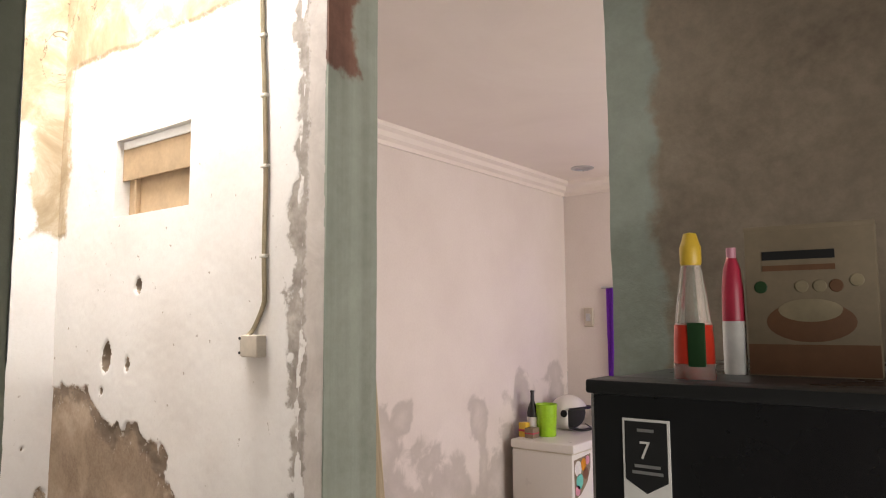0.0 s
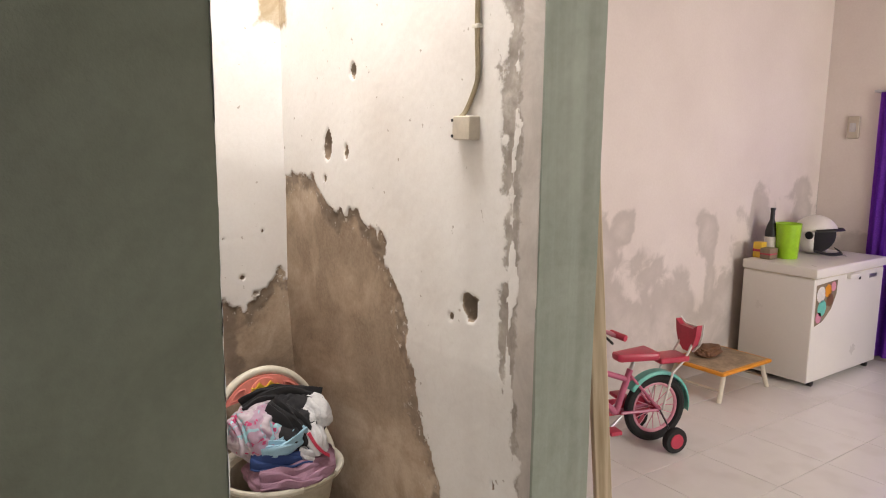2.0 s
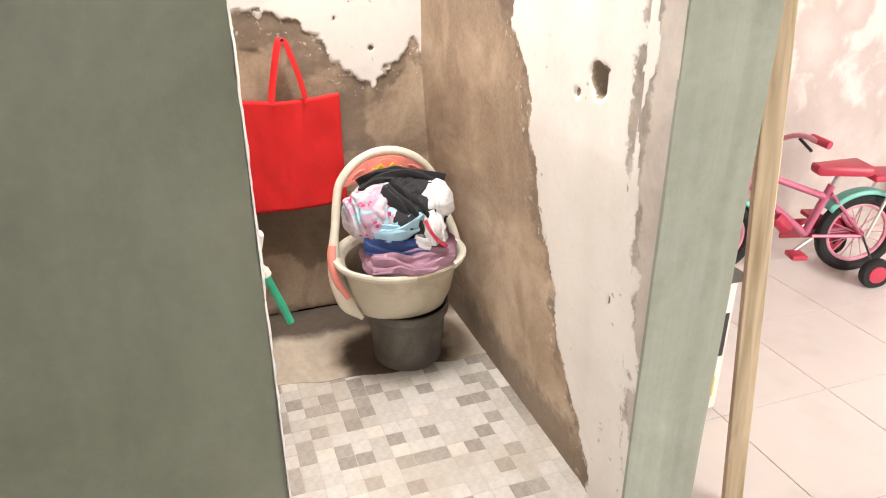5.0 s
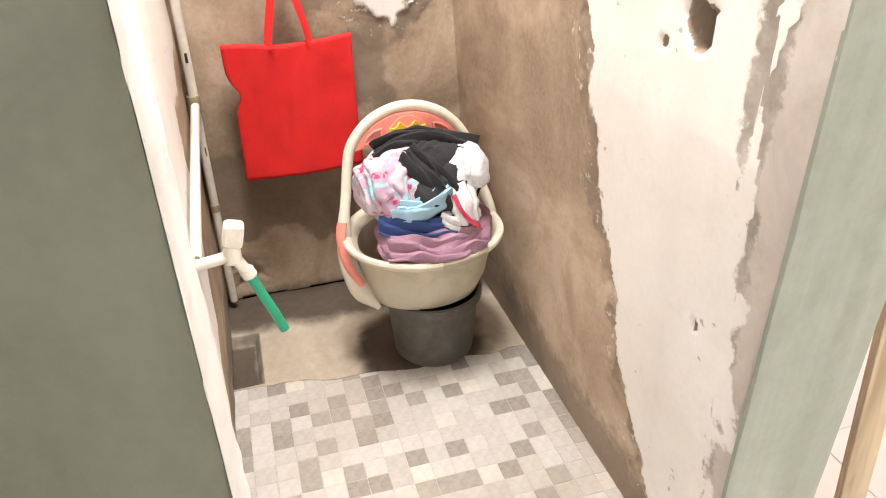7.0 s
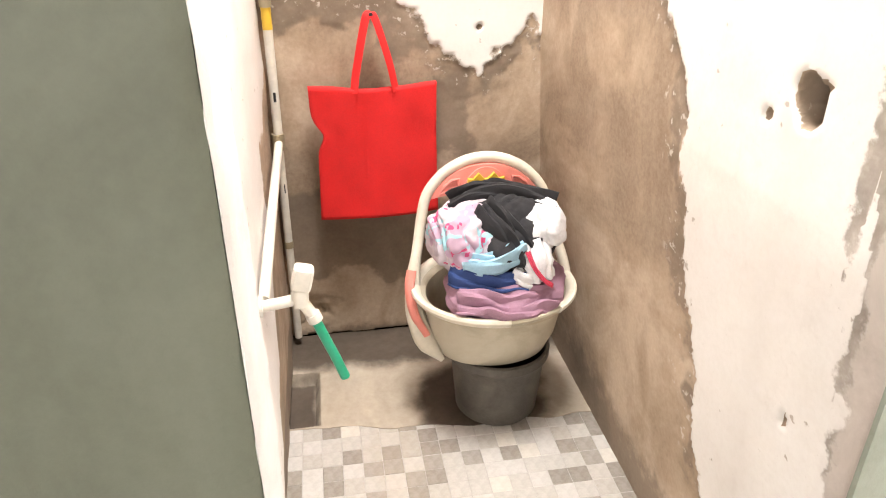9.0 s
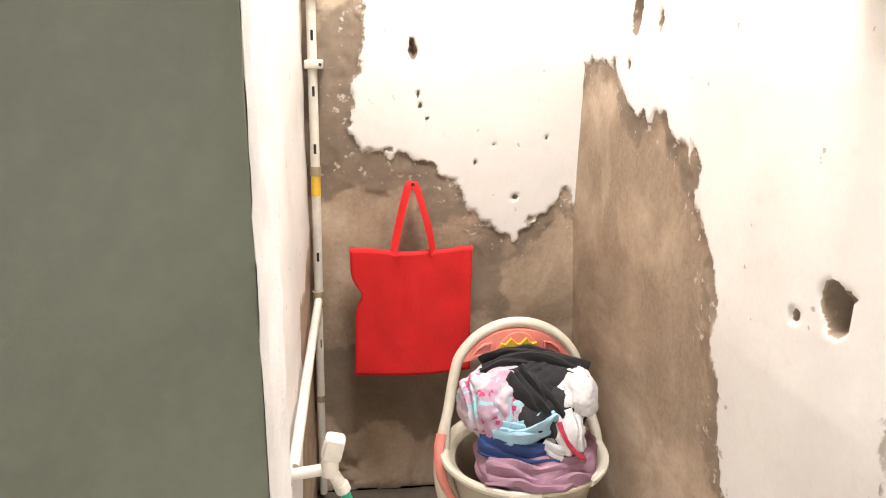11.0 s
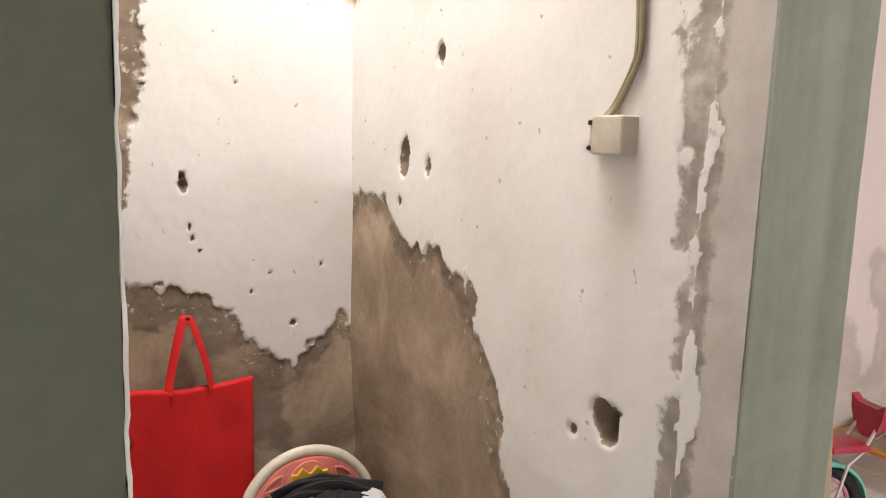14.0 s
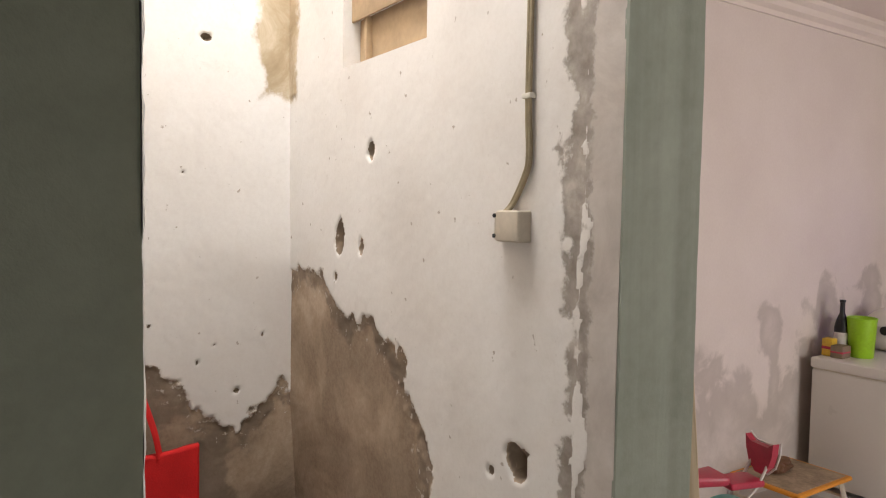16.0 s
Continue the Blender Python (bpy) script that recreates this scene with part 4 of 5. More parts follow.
draped("cloth", [(-2.18, 0.905, 0.515), (-2.150, 0.955, 0.522), (-2.15, 1.0, 0.535), (-2.165, 1.04, 0.552)], 0.026, SKYBLUE, "pale blue cloth lying over the navy trousers", 3.3)
draped("vest", [(-2.175, 1.070, 0.550), (-2.150, 1.078, 0.525), (-2.135, 1.083, 0.495), (-2.132, 1.088, 0.462)], 0.034, WHITECLOTH, "white cotton top with a red edge in the heap", 2.2, 0.012, crumple=0.45)
draped("ribbon", [(-2.148, 1.048, 0.535), (-2.128, 1.060, 0.505), (-2.120, 1.082, 0.475), (-2.118, 1.106, 0.455)], 0.006, CRIMSON, "crimson edging ribbon over the white top", 2.2, 0.0, 0.002, 0.1)
draped("sock", [(-2.150, 1.02, 0.490), (-2.135, 1.04, 0.48), (-2.135, 1.065, 0.468)], 0.018, WHITECLOTH, "white striped sock among the laundry", 6.2, crumple=0.5)
draped("trousers", [(-2.30, 0.890, 0.600), (-2.285, 0.945, 0.632), (-2.275, 1.01, 0.640), (-2.265, 1.08, 0.626), (-2.25, 1.145, 0.612)], 0.042, BLACKCLOTH, "black trousers thrown on top of the heap", 6.6)
draped("trousers", [(-2.235, 0.965, 0.63), (-2.185, 1.0, 0.60), (-2.165, 1.035, 0.555), (-2.155, 1.055, 0.50)], 0.036, BLACKCLOTH, "black trouser leg hanging down the heap", 3.7)


def water_pipe():
    t = thing("water_pipe", pose(0, 0, 0), "grubby white plastic water pipe up the bathroom corner", "pipe")
    x = WEST + 0.03
    part("riser", tube([(x, 0.478, 0.66), (x, 0.480, 0.9), (x, 0.487, 2.9)], 0.0125, 12), PVC, t)
    part("lower_riser", tube([(x + 0.004, 0.474, 0.03), (x + 0.003, 0.475, 0.36), (x + 0.002, 0.477, 0.67)], 0.0115, 12), PVC, t)
    part("socket", tube([(x, 0.477, 0.645), (x, 0.477, 0.69)], 0.0175, 12), CONDUIT, t, "stained pipe joint")
    part("socket", tube([(x + 0.003, 0.475, 0.345), (x + 0.003, 0.475, 0.365)], 0.0135, 12), CONDUIT, t)
    part("socket", tube([(x, 0.4805, 1.02), (x, 0.481, 1.045)], 0.0155, 12), CONDUIT, t)
    part("stained_band", tube([(x, 0.4803, 0.965), (x, 0.4808, 1.02)], 0.0129, 12), YELLOW, t, "yellowed glue stain")
    part("branch", tube([(x + 0.006, 0.478, 0.665), (-2.45, 0.474, 0.640), (-2.20, 0.471, 0.615), (-1.92, 0.470, 0.596)], 0.0115, 12), PVC, t)
    for z in (0.52, 0.78, 1.08, 1.23, 1.37):
        part("printed_mark", box((x + 0.0105, 0.4775 + 0.0045 * (z - 0.9), z), (x + 0.0132, 0.4845 + 0.0045 * (z - 0.9), z + 0.026), 0.0005, segs=1), BLACKPLASTIC, t)
    part("valve", tube([(x, 0.485, 1.475), (x, 0.4855, 1.545)], 0.021, 14), PVC, t)
    part("valve_lever", box((x + 0.018, 0.474, 1.485), (x + 0.032, 0.497, 1.60), 0.005, segs=2), TEAL, t, "teal plastic valve lever")
    clip = part("pipe_clip", box((WEST - 0.01, 0.462, 1.30), (WEST + 0.05, 0.508, 1.322), 0.003), PVC, t)
    part("screw", tube([(WEST + 0.048, 0.502, 1.311), (WEST + 0.053, 0.502, 1.311)], 0.004, 8), BLACKPLASTIC, clip)


water_pipe()


def tap():
    t = thing("water_tap", pose(-1.90, 0.46, 0.60), "white plastic tap with a stub of green hose", "tap")
    part("spigot", tube(smooth_path([(0, 0.005, -0.004), (0, 0.035, 0.0), (0, 0.078, 0.006)]), 0.0115, 12), PVC, t)
    part("collar", tube([(0, -0.006, -0.004), (0, 0.010, -0.004)], 0.020, 14), PVC, t)
    part("body", lathe([(0.010, -0.016), (0.016, -0.012), (0.0165, 0.012), (0.011, 0.022)], 16, m=Matrix.Translation((0, 0.078, 0.006))), PVC, t)
    part("knob", box((-0.017, -0.019, 0.0), (0.017, 0.019, 0.050), 0.011, segs=3, m=Matrix.Translation((0, 0.080, 0.026)) @ Matrix.Rotation(radians(-14), 4, "X")), PVC, t, "chunky white turning knob")
    part("nozzle", tube([(0, 0.080, 0.002), (0, 0.098, -0.032)], 0.0115, 12), PVC, t)
    part("hose_ring", tube([(0, 0.097, -0.028), (0, 0.103, -0.044)], 0.0145, 12), PVC, t)
    part("hose", tube([(0, 0.100, -0.036), (-0.004, 0.118, -0.09), (-0.008, 0.135, -0.14), (-0.012, 0.150, -0.19)], 0.0098, 12), HOSE, t, "short green garden hose")


tap()


def socket_box():
    t = thing("socket_box", pose(-1.543, NORTH + 0.004, 1.49), "yellowed plastic socket box on the peeling wall", "socket")
    part("body", box((-0.026, -0.034, -0.028), (0.042, 0.004, 0.030), 0.006, segs=3), BOX, t)
    part("cover", box((-0.042, -0.024, -0.026), (-0.014, -0.004, 0.026), 0.004, segs=2), BOX, t)
    part("screw", tube([(-0.040, -0.022, -0.018), (-0.040, -0.0265, -0.018)], 0.004, 8), BLACKPLASTIC, t)
    part("screw", tube([(-0.040, -0.022, 0.020), (-0.040, -0.0265, 0.020)], 0.004, 8), BLACKPLASTIC, t)
    part("knockout", box((-0.046, -0.020, -0.008), (-0.036, -0.006, 0.008), 0.002), BLACKPLASTIC, t)


socket_box()


def cable():
    t = thing("cable", pose(0, NORTH - 0.006, 0), "old twin cable clipped up the wall to the socket box", "cable")
    for dx, dy in ((-0.0042, 0), (0.0042, -0.001)):
        pts = smooth_path([(-1.555 + dx, dy - 0.012, 1.515), (-1.545 + dx, dy, 1.535), (-1.512 + dx, dy, 1.585), (-1.503 + dx, dy, 1.62), (-1.508 + dx, dy, 1.72), (-1.508 + dx, dy, 1.95), (-1.518 + dx, dy, 2.15), (-1.538 + dx, dy, 2.45), (-1.545 + dx, dy, 2.98)], 10)
        part("wire", tube(pts, 0.0042, 8), CONDUIT, t)
    for x, z in ((-1.508, 1.725), (-1.511, 1.965), (-1.519, 2.16), (-1.530, 2.33), (-1.538, 2.46)):
        part("clip", box((x - 0.012, -0.008, z - 0.005), (x + 0.012, 0.010, z + 0.005), 0.003), CLIPM, t)


cable()


# ---- kitchen things ----
def fridge():
    t = thing("fridge", pose(-0.039, 0.822, -0.006), "black steel fridge with an energy sticker, against the dark wall", "fridge")
    part("body", box((-0.26, -0.17, 0.03), (0.26, 0.22, 1.455), 0.008), BLACKPLASTIC, t)
    part("top_panel", box((-0.262, -0.185, 1.450), (0.262, 0.222, 1.4615), 0.005), BLACKGLOSS, t)
    d = part("door", box((-0.26, -0.23, 0.93), (0.26, -0.175, 1.460), 0.012, segs=3), BLACKGLOSS, t)
    part("top_trim", box((-0.26, -0.2345, 1.452), (0.26, -0.19, 1.464), 0.003), BLACKPLASTIC, d)
    part("handle", box((0.17, -0.262, 1.0), (0.19, -0.232, 1.30), 0.006), SILVER, d)
    d2 = part("door", box((-0.26, -0.23, 0.06), (0.26, -0.175, 0.915), 0.012, segs=3), BLACKGLOSS, t)
    part("handle", box((0.17, -0.262, 0.5), (0.19, -0.232, 0.85), 0.006), SILVER, d2)
    for x in (-0.22, 0.22):
        for y in (-0.13, 0.18):
            part("foot", lathe([(0.018, -0.006), (0.018, 0.03)], 12, m=Matrix.Translation((x, y, 0))), BLACKPLASTIC, t)
    s = part("sticker", box((-0.228, -0.2312, 1.338), (-0.188, -0.2300, 1.434)), PAPER, d, "white warranty sticker with a black shield")
    bm = bmesh.new()
    bm.faces.new([bm.verts.new((x, -0.2316, z)) for x, z in ((-0.226, 1.432), (-0.190, 1.432), (-0.190, 1.386), (-0.208, 1.376), (-0.226, 1.386))])
    part("shield", bm, BLACKPLASTIC, s, smooth=False)
    txt = bpy.data.curves.new("digit", "FONT")
    txt.body, txt.size, txt.extrude = "7", 0.020, 0.0001
    tob = new("digit", txt)
    tob.data.materials.append(PAPER)
    tob.matrix_basis = pose(-0.214, -0.2320, 1.403, 90, 0, 0)
    tob.parent = s
    for x0, x1, z, mt in ((-0.215, -0.201, 1.424, SILVER), (-0.218, -0.196, 1.396, SILVER), (-0.220, -0.194, 1.391, SILVER), (-0.224, -0.212, 1.344, BLACKPLASTIC), (-0.209, -0.202, 1.344, BLACKPLASTIC), (-0.199, -0.191, 1.344, BLACKPLASTIC)):
        part("print_line", box((x0, -0.2321, z), (x1, -0.2317, z + 0.0024)), mt, s, smooth=False)
    t.scale = (1.0, 1.0, 1.0315)


fridge()


def sauce_bottle():
    t = thing("sauce_bottle", pose(-0.222, 0.645, 1.5012), "clear conical squeeze bottle half full of red sauce", "bottle")
    part("body", lathe([(0.024, 0), (0.026, 0.004), (0.024, 0.06), (0.0195, 0.10), (0.014, 0.14), (0.012, 0.15)], 24), CLEAR, t)
    part("sauce", lathe([(0.0, 0.003), (0.0258, 0.004), (0.0245, 0.055), (0.0232, 0.072), (0, 0.074)], 24), AMBER, t)
    part("label", box((0.0, -0.026, 0.02), (0.022, -0.0215, 0.075), 0.002), DKGREEN, t, "dark green paper label")
    part("cap", lathe([(0.012, 0.148), (0.0135, 0.152), (0.0135, 0.172), (0.012, 0.176), (0.008, 0.190), (0, 0.192)], 20), YELLOW, t, "yellow screw cap")
    t.scale = (0.68, 0.68, 0.68)


def lotion_tube():
    t = thing("squeeze_tube", pose(-0.215, 0.748, 1.5012), "white squeeze tube with a red top half", "tube")
    part("body", lathe([(0.015, 0), (0.016, 0.004), (0.016, 0.07), (0.0155, 0.075)], 20), PAPER, t)
    part("shoulder", lathe([(0.0158, 0.075), (0.0150, 0.12), (0.012, 0.15), (0.007, 0.165)], 20), CRIMSON, t, "red upper half")
    part("cap", lathe([(0.007, 0.165), (0.007, 0.18)], 16), PALEPINK, t)
    t.scale = (0.68, 0.68, 0.69)


def biscuit_box():
    t = thing("biscuit_box", pose(-0.148, 0.768, 1.5012, 0, 0, 4), "worn buff carton printed with a bowl of food", "box")
    part("carton", box((-0.073, -0.03, 0), (0.073, 0.03, 0.188), 0.002), BUFFCARD, t)
    part("lid_edge", box((-0.0735, -0.0305, 0.184), (0.0735, 0.0305, 0.190), 0.001), BUFFCARD, t)
    part("title_bar", box((-0.052, -0.0312, 0.146), (0.03, -0.0300, 0.157)), BLACKPLASTIC, t, "dark title bar")
    part("title_bar", box((-0.052, -0.0312, 0.132), (0.03, -0.0300, 0.139)), BROWN, t)
    part("printed_bowl", lathe([(0.0, 0), (0.05, 0), (0.045, 0.0008)], 28, m=Matrix.Translation((0, -0.0301, 0.068)) @ Matrix.Rotation(radians(90), 4, "X"), squash=0.5), BROWN, t, "brown printed bowl of food")
    part("printed_food", lathe([(0.0, 0), (0.036, 0), (0.03, 0.0008)], 28, m=Matrix.Translation((0, -0.0308, 0.082)) @ Matrix.Rotation(radians(90), 4, "X"), squash=0.4), CONDUIT, t)
    part("printed_base", box((-0.072, -0.0310, 0.002), (0.072, -0.0300, 0.04)), BROWN, t)
    for x, mt in ((-0.055, DKGREEN), (-0.008, CONDUIT), (0.012, CONDUIT), (0.03, BROWN), (0.052, CONDUIT)):
        part("printed_badge", lathe([(0.0, 0), (0.008, 0), (0.007, 0.0008)], 14, m=Matrix.Translation((x, -0.0304, 0.112 + 0.006 * (x > 0.04))) @ Matrix.Rotation(radians(90), 4, "X")), mt, t)
    t.scale = (0.75, 0.75, 0.75)


sauce_bottle()
lotion_tube()
biscuit_box()


# ---- living-room things ----
def batten():
    t = thing("wooden_batten", look((-1.335, 1.575, 0.0), (-1.415, 1.420, 2.1)), "rough pine batten leaning against the wall end", "batten")
    part("timber", box((-0.0125, -0.022, -2.1), (0.0125, 0.022, 0), 0.002, segs=1), PINE, t)
    for z in (-0.62, -0.64, -1.3):
        part("nail_head", tube([(0.012, 0.0, z), (0.0145, 0.0, z)], 0.003, 6), BLACKPLASTIC, t)


batten()


def freezer():
    t = thing("chest_freezer", pose(-2.43, 4.722, 0), "white enamelled chest freezer with a peeling sticker, against the wall", "freezer")
    b = part("body", box((-0.235, -0.437, 0.035), (0.225, 0.437, 0.670), 0.012, segs=3), WHITEGLOSS, t)
    lid = part("lid", box((-0.242, -0.446, 0.678), (0.240, 0.446, 0.736), 0.014, segs=3), WHITEGLOSS, t)
    part("handle", box((0.222, -0.06, 0.640), (0.252, 0.06, 0.668), 0.006), WHITEGLOSS, lid)
    part("gasket", box((-0.23, -0.43, 0.668), (0.221, 0.43, 0.680)), CREAM, t)
    for x in (-0.2, 0.2):
        for y in (-0.35, 0.35):
            part("castor", lathe([(0.0, -0.018), (0.02, -0.014), (0.02, 0.014), (0, 0.018)], 14, m=Matrix.Translation((x, y, 0.02)) @ Matrix.Rotation(radians(90), 4, "Y")), BLACKPLASTIC, t)
    bm = bmesh.new()
    f = bm.faces.new([bm.verts.new((0.2265, y + 0.02, z)) for y, z in ((-0.44, 0.635), (-0.19, 0.648), (-0.195, 0.56), (-0.245, 0.47), (-0.34, 0.405), (-0.43, 0.385))])
    bmesh.ops.recalc_face_normals(bm, faces=bm.faces)
    s = part("sticker", bm, BUFFCARD, b, "worn shield-shaped sticker printed with food", smooth=False)
    for y, z, r, mt in ((-0.38, 0.575, 0.05, PAPER), (-0.30, 0.59, 0.04, ORANGE), (-0.27, 0.53, 0.04, BROWN), (-0.36, 0.49, 0.05, TEAL), (-0.39, 0.435, 0.034, PALEPINK), (-0.24, 0.61, 0.03, PALEPINK)):
        part("sticker_print", lathe([(0.0, 0), (r, 0), (r, 0.0008), (0, 0.0008)], 14, m=Matrix.Translation((0.2270, y + 0.02, z)) @ Matrix.Rotation(radians(90), 4, "Y")), mt, s)
    part("badge", box((0.2255, 0.24, 0.615), (0.227, 0.34, 0.64)), SILVER, b)
    part("badge", box((0.2255, 0.10, 0.618), (0.227, 0.125, 0.635)), BLACKPLASTIC, b)


freezer()


def helmet():
    t = thing("motorcycle_helmet", pose(-2.54, 4.90, 0.736), "white open-face motorcycle helmet with a black visor edge, on the freezer", "helmet")
    bm = bmesh.new()
    bmesh.ops.create_uvsphere(bm, u_segments=32, v_segments=20, radius=0.135)
    for v in bm.verts:
        v.co.z = max(-0.115, v.co.z * (1.02 if v.co.z > 0 else 1.0))
        v.co.x *= 1.08
    gone = [f for f in bm.faces if f.calc_center_median().x > 0.045 and -0.105 < f.calc_center_median().z < 0.045]
    bmesh.ops.delete(bm, geom=gone, context="FACES")
    bmesh.ops.translate(bm, verts=bm.verts, vec=(0, 0, 0.117))
    shell = part("shell", bm, WHITEGLOSS, t)
    mod = shell.modifiers.new("thick", "SOLIDIFY")
    mod.thickness = 0.008
    bm = bmesh.new()
    bmesh.ops.create_uvsphere(bm, u_segments=28, v_segments=16, radius=0.122)
    bmesh.ops.translate(bm, verts=bm.verts, vec=(0.002, 0, 0.125))
    part("lining", bm, BLACKCLOTH, t)
    part("visor_peak", tube(smooth_path([(0.07, -0.128, 0.16), (0.145, -0.07, 0.17), (0.165, 0, 0.172), (0.145, 0.07, 0.17), (0.07, 0.128, 0.16)]), 0.014, 8, flat=0.4), BLACKPLASTIC, t)
    for s in (-1, 1):
        part("visor_pivot", tube([(0.03, s * 0.130, 0.13), (0.03, s * 0.142, 0.13)], 0.026, 14), BLACKPLASTIC, t)
    part("chin_strap", tube(smooth_path([(0.06, -0.12, 0.03), (0.13, -0.06, 0.012), (0.15, 0.06, 0.012), (0.08, 0.12, 0.03)]), 0.012, 8, flat=0.3), BLACKCLOTH, t)


helmet()


def pitcher():
    t = thing("plastic_pitcher", pose(-2.525, 4.53, 0.736, 0, 0, 20), "lime green plastic jug on the freezer", "jug")
    part("body", lathe([(0.0, 0), (0.072, 0.0), (0.076, 0.006), (0.088, 0.235), (0.092, 0.24), (0.088, 0.243), (0.083, 0.235), (0.07, 0.012), (0, 0.012)], 28), LIMEGREEN, t)
    part("handle", tube(smooth_path([(0.0, 0.082, 0.20), (0.0, 0.125, 0.19), (0.0, 0.13, 0.10), (0.0, 0.08, 0.05)]), 0.009, 8), LIMEGREEN, t)
    t.scale = (0.86, 0.86, 0.92)


def dark_bottle():
    t = thing("glass_bottle", pose(-2.615, 4.49, 0.736), "dark brown glass bottle standing on the freezer", "bottle")
    part("body", lathe([(0, 0), (0.036, 0), (0.038, 0.006), (0.038, 0.16), (0.030, 0.20), (0.014, 0.24), (0.013, 0.30), (0.016, 0.302), (0.016, 0.315), (0, 0.315)], 22), BLACKPLASTIC, t)
    part("label", lathe([(0.0386, 0.05), (0.0388, 0.051), (0.0388, 0.13), (0.0386, 0.131)], 22), PAPER, t, "pale paper label")


def small_pack(name, at, size, material, label):
    t = thing(name, pose(*at), label, "packet")
    part("pack", box((-size[0], -size[1], 0), (size[0], size[1], size[2]), 0.008, segs=2), material, t)
    part("band", box((-size[0] - 0.001, -size[1] - 0.001, size[2] * 0.35), (size[0] + 0.001, size[1] + 0.001, size[2] * 0.6), 0.008, segs=2), CRIMSON, t)


pitcher()
dark_bottle()
small_pack("food_packet", (-2.57, 4.40, 0.736), (0.035, 0.045, 0.07), BUFFCARD, "small buff food packet with a red band on the freezer")
small_pack("food_packet", (-2.635, 4.405, 0.736), (0.03, 0.03, 0.10), YELLOW, "small yellow food packet with a red band on the freezer")


def low_table():
    t = thing("folding_table", pose(-2.54, 3.90, 0, 0, 0, 0), "low folding table with orange rim and worn printed top", "table")
    part("rim", box((-0.19, -0.25, 0.195), (0.19, 0.25, 0.222), 0.012, segs=3), ORANGE, t)
    part("tabletop", box((-0.168, -0.228, 0.215), (0.168, 0.228, 0.2255), 0.004), TABLEPRINT, t)
    for sx in (-1, 1):
        for sy in (-1, 1):
            part("leg", tube([(sx * 0.155, sy * 0.19, 0.20), (sx * 0.17, sy * 0.245, 0.0)], 0.014, 10, flat=0.7), CREAM, t)
    for sy in (-1, 1):
        part("crossbar", tube([(-0.165, sy * 0.230, 0.08), (0.165, sy * 0.230, 0.08)], 0.009, 8), CREAM, t)
    t.scale = (1.0, 1.0, 0.80)


low_table()
heap("rag", (-2.62, 3.90, 0.206), (0.07, 0.12, 0.035), BROWN, "crumpled brown rag on the low table", 12.0, 1.0, 10, "cloth")


def wheel(parent, name, at, r, tyre_r, hub_mat, rim_mat, spokes=16):
    """Plane of the wheel is local xz."""
    m = Matrix.Translation(at) @ Matrix.Rotation(radians(90), 4, "X")
    ring = lambda rad: [(m @ Vector((rad * math.cos(a), rad * math.sin(a), 0))) for a in [2 * math.pi * i / 40 for i in range(40)]]
    w = part(name, tube(ring(r - tyre_r), tyre_r, 10, closed=True), RUBBER, parent, "black rubber tyre")
    part("rim", tube(ring(r - 2 * tyre_r - 0.004), 0.009, 8, closed=True), rim_mat, w)
    part("hub", lathe([(0, -0.03), (0.016, -0.03), (0.02, -0.01), (0.02, 0.01), (0.016, 0.03), (0, 0.03)], 14, m=m), hub_mat, w)
    for i in range(spokes):
        a = 2 * math.pi * i / spokes
        part("spoke", tube([m @ Vector((0.017 * math.cos(a), 0.017 * math.sin(a), 0.012 * (-1) ** i)), m @ Vector(((r - 2 * tyre_r - 0.008) * math.cos(a), (r - 2 * tyre_r - 0.008) * math.sin(a), 0))], 0.0022, 5), rim_mat, w)
    return w


